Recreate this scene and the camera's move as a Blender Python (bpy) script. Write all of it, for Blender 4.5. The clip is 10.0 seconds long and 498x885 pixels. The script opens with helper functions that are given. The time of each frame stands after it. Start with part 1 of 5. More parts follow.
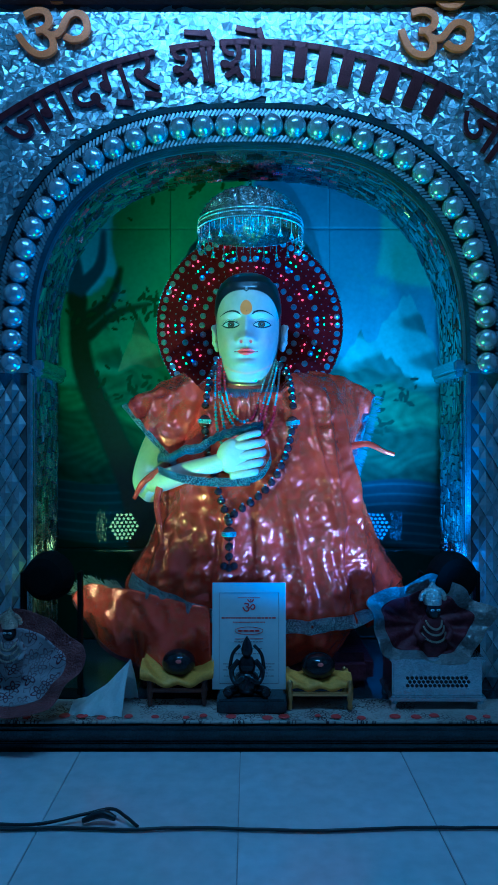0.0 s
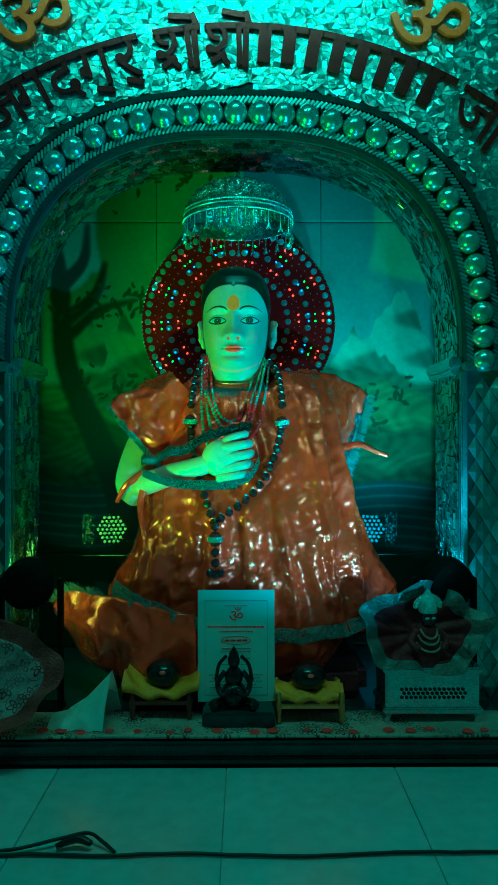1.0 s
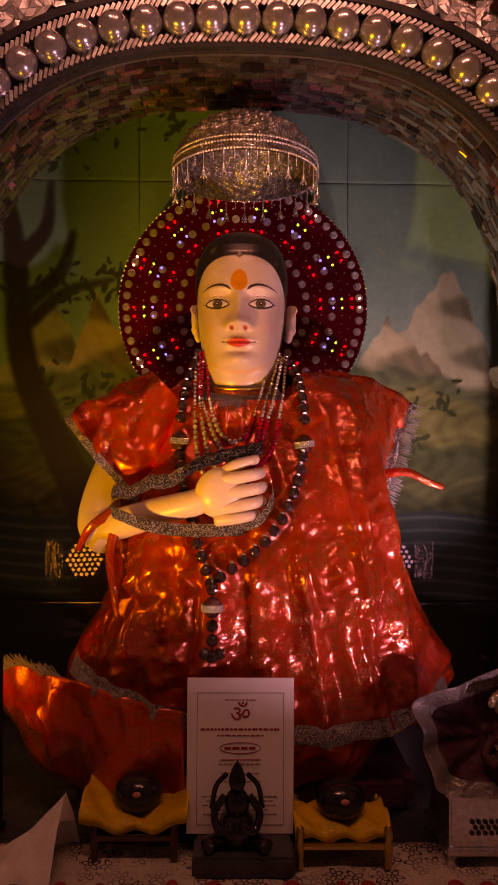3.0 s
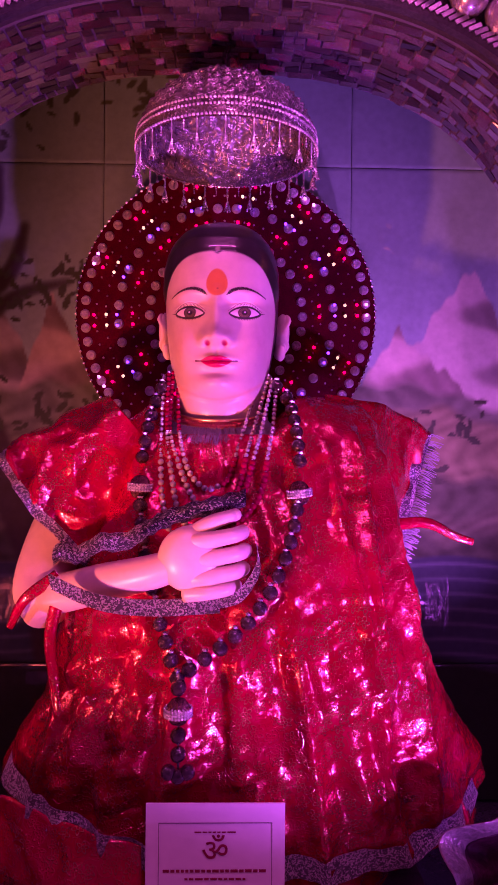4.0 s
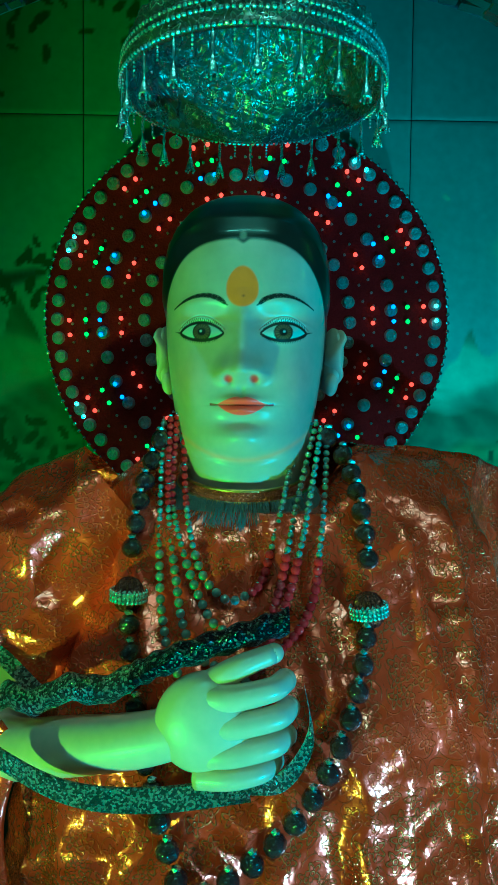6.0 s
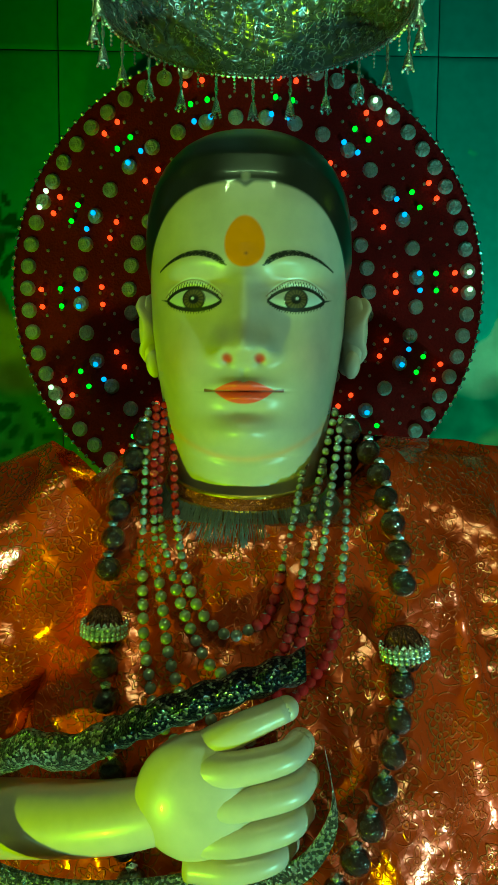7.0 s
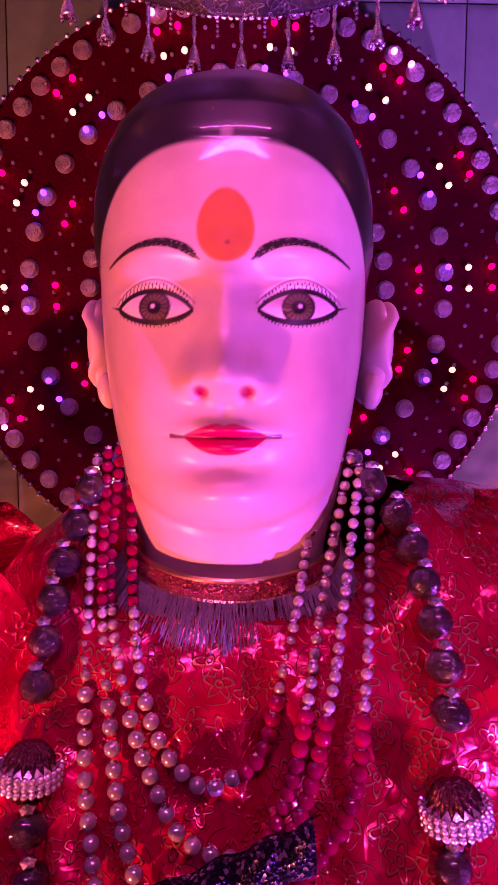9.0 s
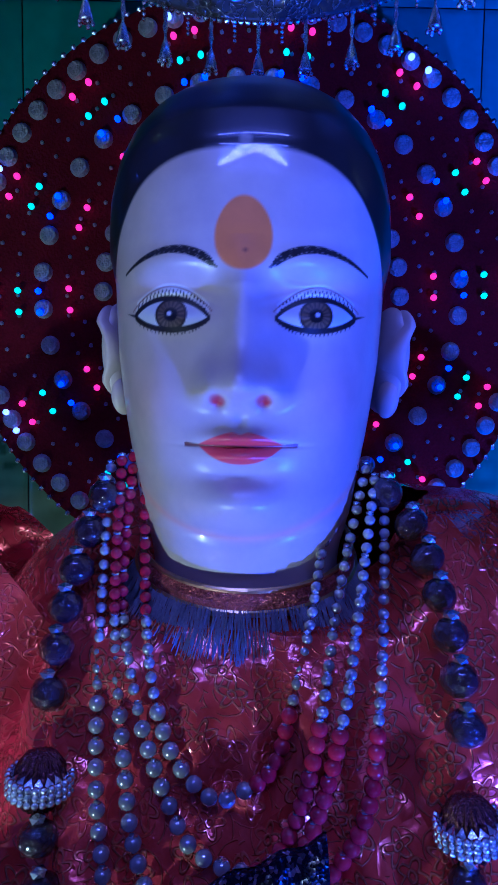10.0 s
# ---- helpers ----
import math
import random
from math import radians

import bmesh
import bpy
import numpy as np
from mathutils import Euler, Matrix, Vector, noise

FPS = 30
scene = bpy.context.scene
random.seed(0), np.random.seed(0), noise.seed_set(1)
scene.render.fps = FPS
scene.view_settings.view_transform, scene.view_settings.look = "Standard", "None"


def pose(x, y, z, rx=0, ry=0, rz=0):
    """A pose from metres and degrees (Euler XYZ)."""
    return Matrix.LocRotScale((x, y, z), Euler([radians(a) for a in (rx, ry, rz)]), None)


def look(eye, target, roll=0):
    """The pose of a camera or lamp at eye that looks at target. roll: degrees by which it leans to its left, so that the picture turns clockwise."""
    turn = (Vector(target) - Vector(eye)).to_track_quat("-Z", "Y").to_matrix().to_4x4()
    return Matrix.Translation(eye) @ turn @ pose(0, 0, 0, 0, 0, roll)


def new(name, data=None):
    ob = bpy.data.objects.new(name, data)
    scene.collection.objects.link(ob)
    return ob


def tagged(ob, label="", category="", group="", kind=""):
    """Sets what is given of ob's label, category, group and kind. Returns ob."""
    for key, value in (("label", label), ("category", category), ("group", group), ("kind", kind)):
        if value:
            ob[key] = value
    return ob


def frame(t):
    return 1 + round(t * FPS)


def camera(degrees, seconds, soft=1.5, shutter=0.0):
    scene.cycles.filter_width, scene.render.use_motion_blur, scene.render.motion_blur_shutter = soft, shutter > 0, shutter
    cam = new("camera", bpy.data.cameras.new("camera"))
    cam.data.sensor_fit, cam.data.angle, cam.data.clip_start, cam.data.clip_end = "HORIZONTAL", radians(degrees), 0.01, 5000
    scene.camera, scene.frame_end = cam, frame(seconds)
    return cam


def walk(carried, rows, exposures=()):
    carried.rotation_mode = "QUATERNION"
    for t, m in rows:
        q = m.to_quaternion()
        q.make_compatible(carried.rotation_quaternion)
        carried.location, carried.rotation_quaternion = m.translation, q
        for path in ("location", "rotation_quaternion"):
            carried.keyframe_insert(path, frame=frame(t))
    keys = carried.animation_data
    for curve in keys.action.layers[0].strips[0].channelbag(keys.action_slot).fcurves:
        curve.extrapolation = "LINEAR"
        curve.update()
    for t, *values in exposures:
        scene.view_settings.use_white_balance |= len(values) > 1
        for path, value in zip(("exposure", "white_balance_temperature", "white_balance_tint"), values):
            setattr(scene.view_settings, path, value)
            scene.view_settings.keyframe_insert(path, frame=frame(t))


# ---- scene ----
cam = camera(39.1, 10.0, soft=1.35)
METRES, EYE, TILT, LEAN, TURN = 1.26, 0.575, 0.0, 0.0, 0.0
ROWS = [
    (0.0, 0.0, 0.0, 0.0, -0.0, 0.0, 0.0),
    (0.5, 0.0039, 0.0166, -0.0022, -0.24, 0.07, 0.02),
    (1.0, 0.0153, 0.0477, 0.0032, -0.26, -0.08, 0.12),
    (1.5, 0.0118, 0.1105, 0.0064, -0.35, -0.2, 0.08),
    (2.0, 0.002, 0.2018, 0.0179, -0.38, -0.3, -0.24),
    (2.5, -0.0113, 0.2688, 0.0297, -0.63, -0.41, -0.34),
    (4.0, 0.0129, 0.5314, 0.0829, -1.21, -0.36, -0.5),
    (4.5, 0.0019, 0.5947, 0.1198, -1.08, -0.86, -0.54),
    (5.0, -0.0057, 0.6485, 0.1369, -0.95, -1.06, -0.57),
    (5.5, -0.0077, 0.7034, 0.1489, -1.03, -1.73, -0.57),
    (7.0, -0.0095, 0.8451, 0.1584, -1.14, -4.43, -0.41),
    (7.5, -0.0057, 0.8831, 0.1674, -1.13, -4.86, -0.33),
    (8.0, -0.0038, 0.9106, 0.175, -1.17, -5.0, -0.36),
    (8.5, -0.0027, 0.9312, 0.1762, -1.29, -5.12, -0.32),
    (9.0, -0.0027, 0.9522, 0.1782, -1.42, -5.18, -0.25),
    (9.5, -0.003, 0.9604, 0.1788, -1.35, -4.96, -0.4),
    (10.0, -0.0058, 0.9544, 0.1807, -0.79, -5.05, -0.84),
]
STATIONS = [(t, pose(0, 0, EYE, TILT, LEAN, TURN) @ pose(METRES * x, METRES * y, METRES * z, 90 + pitch, roll, yaw)) for t, x, y, z, yaw, pitch, roll in ROWS]
EXPOSURES = [  # seconds, stops, kelvin, tint: the hall's colour-changing light drifts through the whole cycle
    (0.0, 0.45, 2700, -16),
    (0.5, 0.52, 2720, -58),
    (1.0, 0.20, 2800, -115),
    (1.5, 0.45, 16000, -150),
    (2.0, 0.38, 60000, 20),
    (2.5, -0.30, 60000, 100),
    (3.2, -0.28, 16000, 150),
    (4.0, -0.24, 8570, 400),
    (4.5, -0.55, 6580, 300),
    (5.0, -0.60, 1950, 0),
    (5.5, 0.30, 1810, -50),
    (6.2, -0.05, 4600, -110),
    (7.0, -0.10, 11450, -110),
    (7.5, -0.30, 8570, 10),
    (8.0, -0.62, 10730, 140),
    (8.5, -0.55, 9530, 370),
    (9.0, -0.06, 8570, 400),
    (9.5, -0.42, 6100, 260),
    (10.0, -0.72, 3480, 78),
]
walk(cam, STATIONS, EXPOSURES)

# ---- light ----
world = bpy.data.worlds.new("room_air")
world.use_nodes = True
world.node_tree.nodes["Background"].inputs[0].default_value = (0.5, 0.6, 0.8, 1)
world.node_tree.nodes["Background"].inputs[1].default_value = 0.02
scene.world = world


def spot(m, energy, color, spread, size):
    data = bpy.data.lights.new("spot_beam", "SPOT")
    data.energy, data.color, data.spot_size, data.spot_blend, data.shadow_soft_size = energy, color, radians(spread), 0.9, size
    ob = new("spot_beam", data)
    ob.matrix_world = m
    return ob


LED_L, LED_R = (-0.410, 1.46, 0.30), (0.415, 1.46, 0.30)
WARM, COOL = (0.76, 0.84, 0.07), (0.42, 0.56, 1.0)
WASH_L, WASH_R = (0.70, 0.95, 0.08), (0.32, 0.58, 0.95)
# lamps beside the pillars wash the painted wall
spot(look((-0.405, 1.477, 0.301), (-0.22, 1.88, 1.06)), 4.2, WASH_L, 78, 0.01)
spot(look((0.410, 1.477, 0.301), (0.27, 1.88, 0.88)), 15.0, WASH_R, 92, 0.01)
# low floor lamps to either side of the viewer
spot(look((-0.515, 0.92, 0.22), (0.02, 1.54, 0.82)), 29.0, WARM, 54, 0.014)
spot(look((0.525, 0.92, 0.22), (0.08, 1.54, 0.66)), 29.0, COOL, 62, 0.014)
tube = bpy.data.lights.new("tube_glow", "AREA")
tube.energy, tube.color, tube.shape, tube.size, tube.size_y = 5.2, (1.0, 0.84, 0.74), "RECTANGLE", 1.2, 0.03
new("tube_glow", tube).matrix_world = look((0.0, 0.5, 2.19), (0.0, 1.4, 1.2))


# ---- materials ----
def mat(name, color, rough=0.6, metal=0.0, noise_scale=0.0, amount=0.15, bump=0.0, bump_scale=80.0, spec=0.5, coat=0.0, random_amount=0.0, emit=0.0):
    m = bpy.data.materials.new(name)
    m.use_nodes = True
    nt = m.node_tree
    b = nt.nodes["Principled BSDF"]
    b.inputs["Base Color"].default_value = (*color, 1)
    b.inputs["Roughness"].default_value = rough
    b.inputs["Metallic"].default_value = metal
    b.inputs["Specular IOR Level"].default_value = spec
    b.inputs["Coat Weight"].default_value = coat
    if emit:
        b.inputs["Emission Color"].default_value = (*color, 1)
        b.inputs["Emission Strength"].default_value = emit
    co = nt.nodes.new("ShaderNodeTexCoord")
    out = None
    if noise_scale:
        n1 = nt.nodes.new("ShaderNodeTexNoise")
        n1.inputs["Scale"].default_value, n1.inputs["Detail"].default_value = noise_scale, 6
        nt.links.new(co.outputs["Object"], n1.inputs["Vector"])
        n2 = nt.nodes.new("ShaderNodeTexNoise")
        n2.inputs["Scale"].default_value, n2.inputs["Detail"].default_value = noise_scale * 9, 3
        nt.links.new(co.outputs["Object"], n2.inputs["Vector"])
        add = nt.nodes.new("ShaderNodeMath")
        add.operation = "ADD"
        nt.links.new(n1.outputs["Fac"], add.inputs[0])
        nt.links.new(n2.outputs["Fac"], add.inputs[1])
        rng = nt.nodes.new("ShaderNodeMapRange")
        rng.inputs["From Min"].default_value, rng.inputs["From Max"].default_value = 0.6, 1.4
        rng.inputs["To Min"].default_value, rng.inputs["To Max"].default_value = 1 - amount, 1 + amount
        nt.links.new(add.outputs[0], rng.inputs["Value"])
        out = rng.outputs[0]
    if random_amount:
        info = nt.nodes.new("ShaderNodeObjectInfo")
        geo = nt.nodes.new("ShaderNodeNewGeometry")
        mix = nt.nodes.new("ShaderNodeMath")
        mix.operation = "ADD"
        nt.links.new(info.outputs["Random"], mix.inputs[0])
        nt.links.new(geo.outputs["Random Per Island"], mix.inputs[1])
        fr = nt.nodes.new("ShaderNodeMath")
        fr.operation = "FRACT"
        nt.links.new(mix.outputs[0], fr.inputs[0])
        r2 = nt.nodes.new("ShaderNodeMapRange")
        r2.inputs["To Min"].default_value, r2.inputs["To Max"].default_value = 1 - random_amount, 1 + random_amount * 0.3
        nt.links.new(fr.outputs[0], r2.inputs["Value"])
        if out:
            mul = nt.nodes.new("ShaderNodeMath")
            mul.operation = "MULTIPLY"
            nt.links.new(out, mul.inputs[0])
            nt.links.new(r2.outputs[0], mul.inputs[1])
            out = mul.outputs[0]
        else:
            out = r2.outputs[0]
    if out:
        hsv = nt.nodes.new("ShaderNodeHueSaturation")
        hsv.inputs["Color"].default_value = (*color, 1)
        nt.links.new(out, hsv.inputs["Value"])
        nt.links.new(hsv.outputs[0], b.inputs["Base Color"])
    if bump:
        n3 = nt.nodes.new("ShaderNodeTexNoise")
        n3.inputs["Scale"].default_value, n3.inputs["Detail"].default_value = bump_scale, 4
        nt.links.new(co.outputs["Object"], n3.inputs["Vector"])
        bp = nt.nodes.new("ShaderNodeBump")
        bp.inputs["Strength"].default_value, bp.inputs["Distance"].default_value = bump, 0.01
        nt.links.new(n3.outputs["Fac"], bp.inputs["Height"])
        nt.links.new(bp.outputs[0], b.inputs["Normal"])
    return m


PLASTER = mat("grey_wall_paint", (0.42, 0.43, 0.45), 0.7, noise_scale=3, amount=0.3, bump=0.15)
GROUT = mat("grey_grout", (0.08, 0.08, 0.085), 0.85, noise_scale=40, amount=0.3, bump=0.3, bump_scale=200)
MARBLE = mat("white_marble", (0.62, 0.62, 0.64), 0.16, noise_scale=4, amount=0.16, random_amount=0.08)
FLOOR_GROUT = mat("pale_grout", (0.34, 0.34, 0.34), 0.85, noise_scale=40, amount=0.2)
GRANITE = mat("dark_granite", (0.035, 0.04, 0.045), 0.22, noise_scale=30, amount=0.5)
SILVER = mat("silver_metal", (0.72, 0.73, 0.75), 0.26, 1.0, noise_scale=14, amount=0.3, bump=0.15, bump_scale=260)
PEARL = mat("pearl_silver_ball", (0.62, 0.62, 0.64), 0.22, 0.75, noise_scale=25, amount=0.15, random_amount=0.15)
MIRROR = mat("mirror_glass", (0.74, 0.76, 0.78), 0.36, 1.0, random_amount=0.5, noise_scale=30, amount=0.15)
MIRROR_DARK = mat("dark_red_mirror_glass", (0.085, 0.03, 0.036), 0.2, 0.6, noise_scale=30, amount=0.4)
MIRROR_ORANGE = mat("orange_mirror_glass", (0.62, 0.19, 0.02), 0.35, 0.15, noise_scale=25, amount=0.25)
SOFFIT = mat("soffit_mirror_tile", (0.50, 0.46, 0.41), 0.22, 0.9, random_amount=0.8, noise_scale=30, amount=0.2)
VELVET = mat("dark_red_velvet", (0.085, 0.003, 0.005), 0.9, spec=0.08, noise_scale=60, amount=0.3, bump=0.3, bump_scale=400)
STUD = mat("cut_glass_stud", (0.3, 0.29, 0.28), 0.4, 0.3, noise_scale=90, amount=0.35, bump=0.6, bump_scale=350)
PAPER = mat("white_card", (0.78, 0.78, 0.76), 0.5, noise_scale=8, amount=0.05)
INK = mat("dark_red_ink", (0.34, 0.04, 0.035), 0.6, noise_scale=60)
INK_GREY = mat("grey_ink", (0.25, 0.2, 0.2), 0.6, noise_scale=60)
MATTE_BLACK = mat("matte_black_paint", (0.006, 0.006, 0.006), 0.9, spec=0.1, noise_scale=60)
DARK = mat("black_plastic", (0.015, 0.015, 0.016), 0.4, noise_scale=60)
BLACK_STONE = mat("polished_black_stone", (0.012, 0.012, 0.014), 0.15, noise_scale=30, amount=0.5)
BROWN_WOOD = mat("dark_wood", (0.07, 0.03, 0.018), 0.45, noise_scale=18, amount=0.5, bump=0.2)
YELLOW = mat("yellow_satin", (0.62, 0.38, 0.03), 0.5, noise_scale=24, amount=0.25, bump=0.3, bump_scale=120)
WHITE_CLOTH = mat("white_cotton", (0.72, 0.72, 0.68), 0.8, noise_scale=20, amount=0.1, bump=0.3, bump_scale=500)
BRASS = mat("brass", (0.6, 0.42, 0.14), 0.28, 1.0, noise_scale=30, amount=0.25)
FRINGE = mat("grey_thread_fringe", (0.2, 0.19, 0.19), 0.6, noise_scale=90, amount=0.4)
PEARL_BEAD = mat("pearl_bead", (0.50, 0.47, 0.42), 0.2, 0.6, coat=1.0, random_amount=0.25)
RED_BEAD = mat("red_glass_bead", (0.36, 0.01, 0.018), 0.08, coat=1.0, random_amount=0.3)
DARK_BEAD = mat("dark_faceted_bead", (0.028, 0.012, 0.014), 0.1, coat=1.0, noise_scale=120, amount=0.6, bump=0.5, bump_scale=160, random_amount=0.3)
MAROON = mat("dark_maroon_cloth", (0.06, 0.012, 0.02), 0.6, noise_scale=30, amount=0.6, bump=0.4)
BULB_RED = mat("red_led", (1.0, 0.02, 0.03), 0.3, emit=3.0)
BULB_GREEN = mat("green_led", (0.01, 0.85, 0.10), 0.3, emit=1.8)
BULB_BLUE = mat("blue_led", (0.06, 0.2, 1.0), 0.3, emit=2.4)
BULB_WHITE = mat("white_led", (0.9, 0.92, 1.0), 0.3, emit=2.0)
LENS_L = mat("warm_spot_lens", (0.96, 0.80, 0.14), 0.3, emit=11.0)
LENS_R = mat("cool_spot_lens", (0.5, 0.55, 1.0), 0.3, emit=11.0)
TUBE = mat("lit_tube", (0.9, 0.95, 1.0), 0.4, emit=9.0)


def paint_mat(name, rough, coat, grain, amount, bump):
    """A surface painted by the colour attribute 'paint'."""
    m = mat(name, (1, 1, 1), rough, noise_scale=grain, amount=amount, bump=bump, bump_scale=grain * 4, coat=coat)
    nt = m.node_tree
    att = nt.nodes.new("ShaderNodeVertexColor")
    att.layer_name = "paint"
    for n in nt.nodes:
        if n.type == "HUE_SAT":
            nt.links.new(att.outputs["Color"], n.inputs["Color"])
    return m


STATUE_PAINT = paint_mat("painted_marble", 0.34, 0.4, 9, 0.11, 0.04)
MURAL_PAINT = paint_mat("painted_glazed_tile", 0.025, 0.0, 9, 0.14, 0.004)


def sparkle(name, dark, bright, scale, share):
    """Braid or cloth set with tiny shiny sequins."""
    m = mat(name, dark, 0.3, 0.85)
    nt = m.node_tree
    b = nt.nodes["Principled BSDF"]
    co = nt.nodes.new("ShaderNodeTexCoord")
    vor = nt.nodes.new("ShaderNodeTexVoronoi")
    vor.inputs["Scale"].default_value = scale
    nt.links.new(co.outputs["Object"], vor.inputs["Vector"])
    sep = nt.nodes.new("ShaderNodeSeparateColor")
    nt.links.new(vor.outputs["Color"], sep.inputs[0])
    ramp = nt.nodes.new("ShaderNodeMapRange")
    ramp.inputs["From Min"].default_value, ramp.inputs["From Max"].default_value = 1 - share - 0.1, 1 - share + 0.1
    nt.links.new(sep.outputs[0], ramp.inputs["Value"])
    mix = nt.nodes.new("ShaderNodeMix")
    mix.data_type = "RGBA"
    mix.inputs["A"].default_value, mix.inputs["B"].default_value = (*dark, 1), (*bright, 1)
    nt.links.new(ramp.outputs[0], mix.inputs["Factor"])
    nt.links.new(mix.outputs["Result"], b.inputs["Base Color"])
    add = nt.nodes.new("ShaderNodeMath")
    add.operation = "MULTIPLY_ADD"
    add.inputs[1].default_value = 0.8
    nt.links.new(sep.outputs[1], add.inputs[0])
    nt.links.new(vor.outputs["Distance"], add.inputs[2])
    bp = nt.nodes.new("ShaderNodeBump")
    bp.inputs["Strength"].default_value, bp.inputs["Distance"].default_value = 1.0, 0.004
    nt.links.new(add.outputs[0], bp.inputs["Height"])
    nt.links.new(bp.outputs[0], b.inputs["Normal"])
    return m


GLITTER = sparkle("silver_sequin_braid", (0.16, 0.16, 0.17), (0.80, 0.80, 0.76), 640, 0.4)
BLUE_CLOTH = sparkle("dark_blue_sequin_cloth", (0.015, 0.018, 0.045), (0.5, 0.52, 0.6), 620, 0.2)
GREY_SEQUIN = sparkle("grey_blue_sequin_braid", (0.07, 0.07, 0.10), (0.55, 0.56, 0.62), 620, 0.35)


def brocade(name, base, thread, scale, rough, metal, coat=0.0, foil=0.016, across=2, shine=1.0):
    """Foil satin woven with shiny five-petalled flowers and stems, crinkled."""
    m = mat(name, base, rough, metal, coat=coat)
    nt = m.node_tree
    b = nt.nodes["Principled BSDF"]
    b.inputs["Coat Roughness"].default_value, b.inputs["Coat IOR"].default_value = 0.16, 1.8

    def op(kind, *ins):
        n = nt.nodes.new("ShaderNodeMath")
        n.operation = kind
        for i, v in enumerate(ins):
            if isinstance(v, (int, float)):
                n.inputs[i].default_value = v
            else:
                nt.links.new(v, n.inputs[i])
        return n.outputs[0]

    def ramp(v, a0, a1, b0=0.0, b1=1.0):
        n = nt.nodes.new("ShaderNodeMapRange")
        for key, val in (("From Min", a0), ("From Max", a1), ("To Min", b0), ("To Max", b1)):
            n.inputs[key].default_value = val
        nt.links.new(v, n.inputs["Value"])
        return n.outputs[0]

    def cloud(k, detail, kind="FBM", distort=0.0):
        n = nt.nodes.new("ShaderNodeTexNoise")
        n.noise_type = kind
        n.inputs["Scale"].default_value, n.inputs["Detail"].default_value, n.inputs["Distortion"].default_value = k, detail, distort
        nt.links.new(co.outputs["Object"], n.inputs["Vector"])
        return n
    co = nt.nodes.new("ShaderNodeTexCoord")
    warp = cloud(scale * 0.5, 2)
    mixv = nt.nodes.new("ShaderNodeVectorMath")
    mixv.operation = "MULTIPLY_ADD"
    mixv.inputs[1].default_value = (0.5 / scale,) * 3
    nt.links.new(warp.outputs["Color"], mixv.inputs[0])
    nt.links.new(co.outputs["Object"], mixv.inputs[2])
    flat = nt.nodes.new("ShaderNodeSeparateXYZ")
    nt.links.new(mixv.outputs[0], flat.inputs[0])
    plane = nt.nodes.new("ShaderNodeCombineXYZ")
    nt.links.new(flat.outputs[0], plane.inputs[0])
    nt.links.new(flat.outputs[across], plane.inputs[1])
    vor = nt.nodes.new("ShaderNodeTexVoronoi")
    vor.voronoi_dimensions = "2D"
    vor.inputs["Scale"].default_value, vor.inputs["Randomness"].default_value = scale, 0.8
    nt.links.new(plane.outputs[0], vor.inputs["Vector"])
    off = nt.nodes.new("ShaderNodeVectorMath")
    off.operation = "SUBTRACT"
    nt.links.new(plane.outputs[0], off.inputs[0])
    nt.links.new(vor.outputs["Position"], off.inputs[1])
    xy = nt.nodes.new("ShaderNodeSeparateXYZ")
    nt.links.new(off.outputs[0], xy.inputs[0])
    turn = op("ARCTAN2", xy.outputs[1], xy.outputs[0])
    tint = nt.nodes.new("ShaderNodeSeparateColor")
    nt.links.new(vor.outputs["Color"], tint.inputs[0])
    petals = op("COSINE", op("ADD", op("MULTIPLY", turn, 5.0), op("MULTIPLY", tint.outputs[0], 6.3)))
    petal_r = op("MULTIPLY_ADD", petals, 0.12, 0.33)
    gap = op("ABSOLUTE", op("SUBTRACT", vor.outputs["Distance"], petal_r))
    heart = op("ABSOLUTE", op("SUBTRACT", vor.outputs["Distance"], 0.11))
    leaf = op("ABSOLUTE", op("SINE", op("MULTIPLY_ADD", vor.outputs["Distance"], 9.0, op("MULTIPLY", turn, 1.5))))
    spray = op("MULTIPLY", ramp(leaf, 0.10, 0.28, 0.8, 0.0), ramp(vor.outputs["Distance"], 0.44, 0.5))
    line = op("MAXIMUM", op("MAXIMUM", ramp(gap, 0.035, 0.085, 1.0, 0.0), ramp(heart, 0.02, 0.06, 1.0, 0.0)), spray)
    patch = ramp(cloud(scale * 0.25, 2).outputs["Fac"], 0.42, 0.56)
    mul = op("MULTIPLY", line, op("MULTIPLY_ADD", patch, 0.8, 0.2))
    mix = nt.nodes.new("ShaderNodeMix")
    mix.data_type = "RGBA"
    mix.inputs["A"].default_value, mix.inputs["B"].default_value = (*base, 1), (*thread, 1)
    nt.links.new(op("MULTIPLY", mul, shine), mix.inputs["Factor"])
    shade = nt.nodes.new("ShaderNodeHueSaturation")
    nt.links.new(mix.outputs["Result"], shade.inputs["Color"])
    nt.links.new(ramp(cloud(9, 5).outputs["Fac"], 0.3, 0.7, 0.72, 1.2), shade.inputs["Value"])
    nt.links.new(shade.outputs[0], b.inputs["Base Color"])
    nt.links.new(op("MULTIPLY_ADD", mul, 0.30, metal), b.inputs["Metallic"])
    crinkle = cloud(15, 4, "RIDGED_MULTIFRACTAL", 0.9)
    fine = cloud(70, 3)
    bend = cloud(7, 2)
    bent = nt.nodes.new("ShaderNodeVectorMath")
    bent.operation = "MULTIPLY_ADD"
    bent.inputs[1].default_value = (0.10,) * 3
    nt.links.new(bend.outputs["Color"], bent.inputs[0])
    nt.links.new(plane.outputs[0], bent.inputs[2])
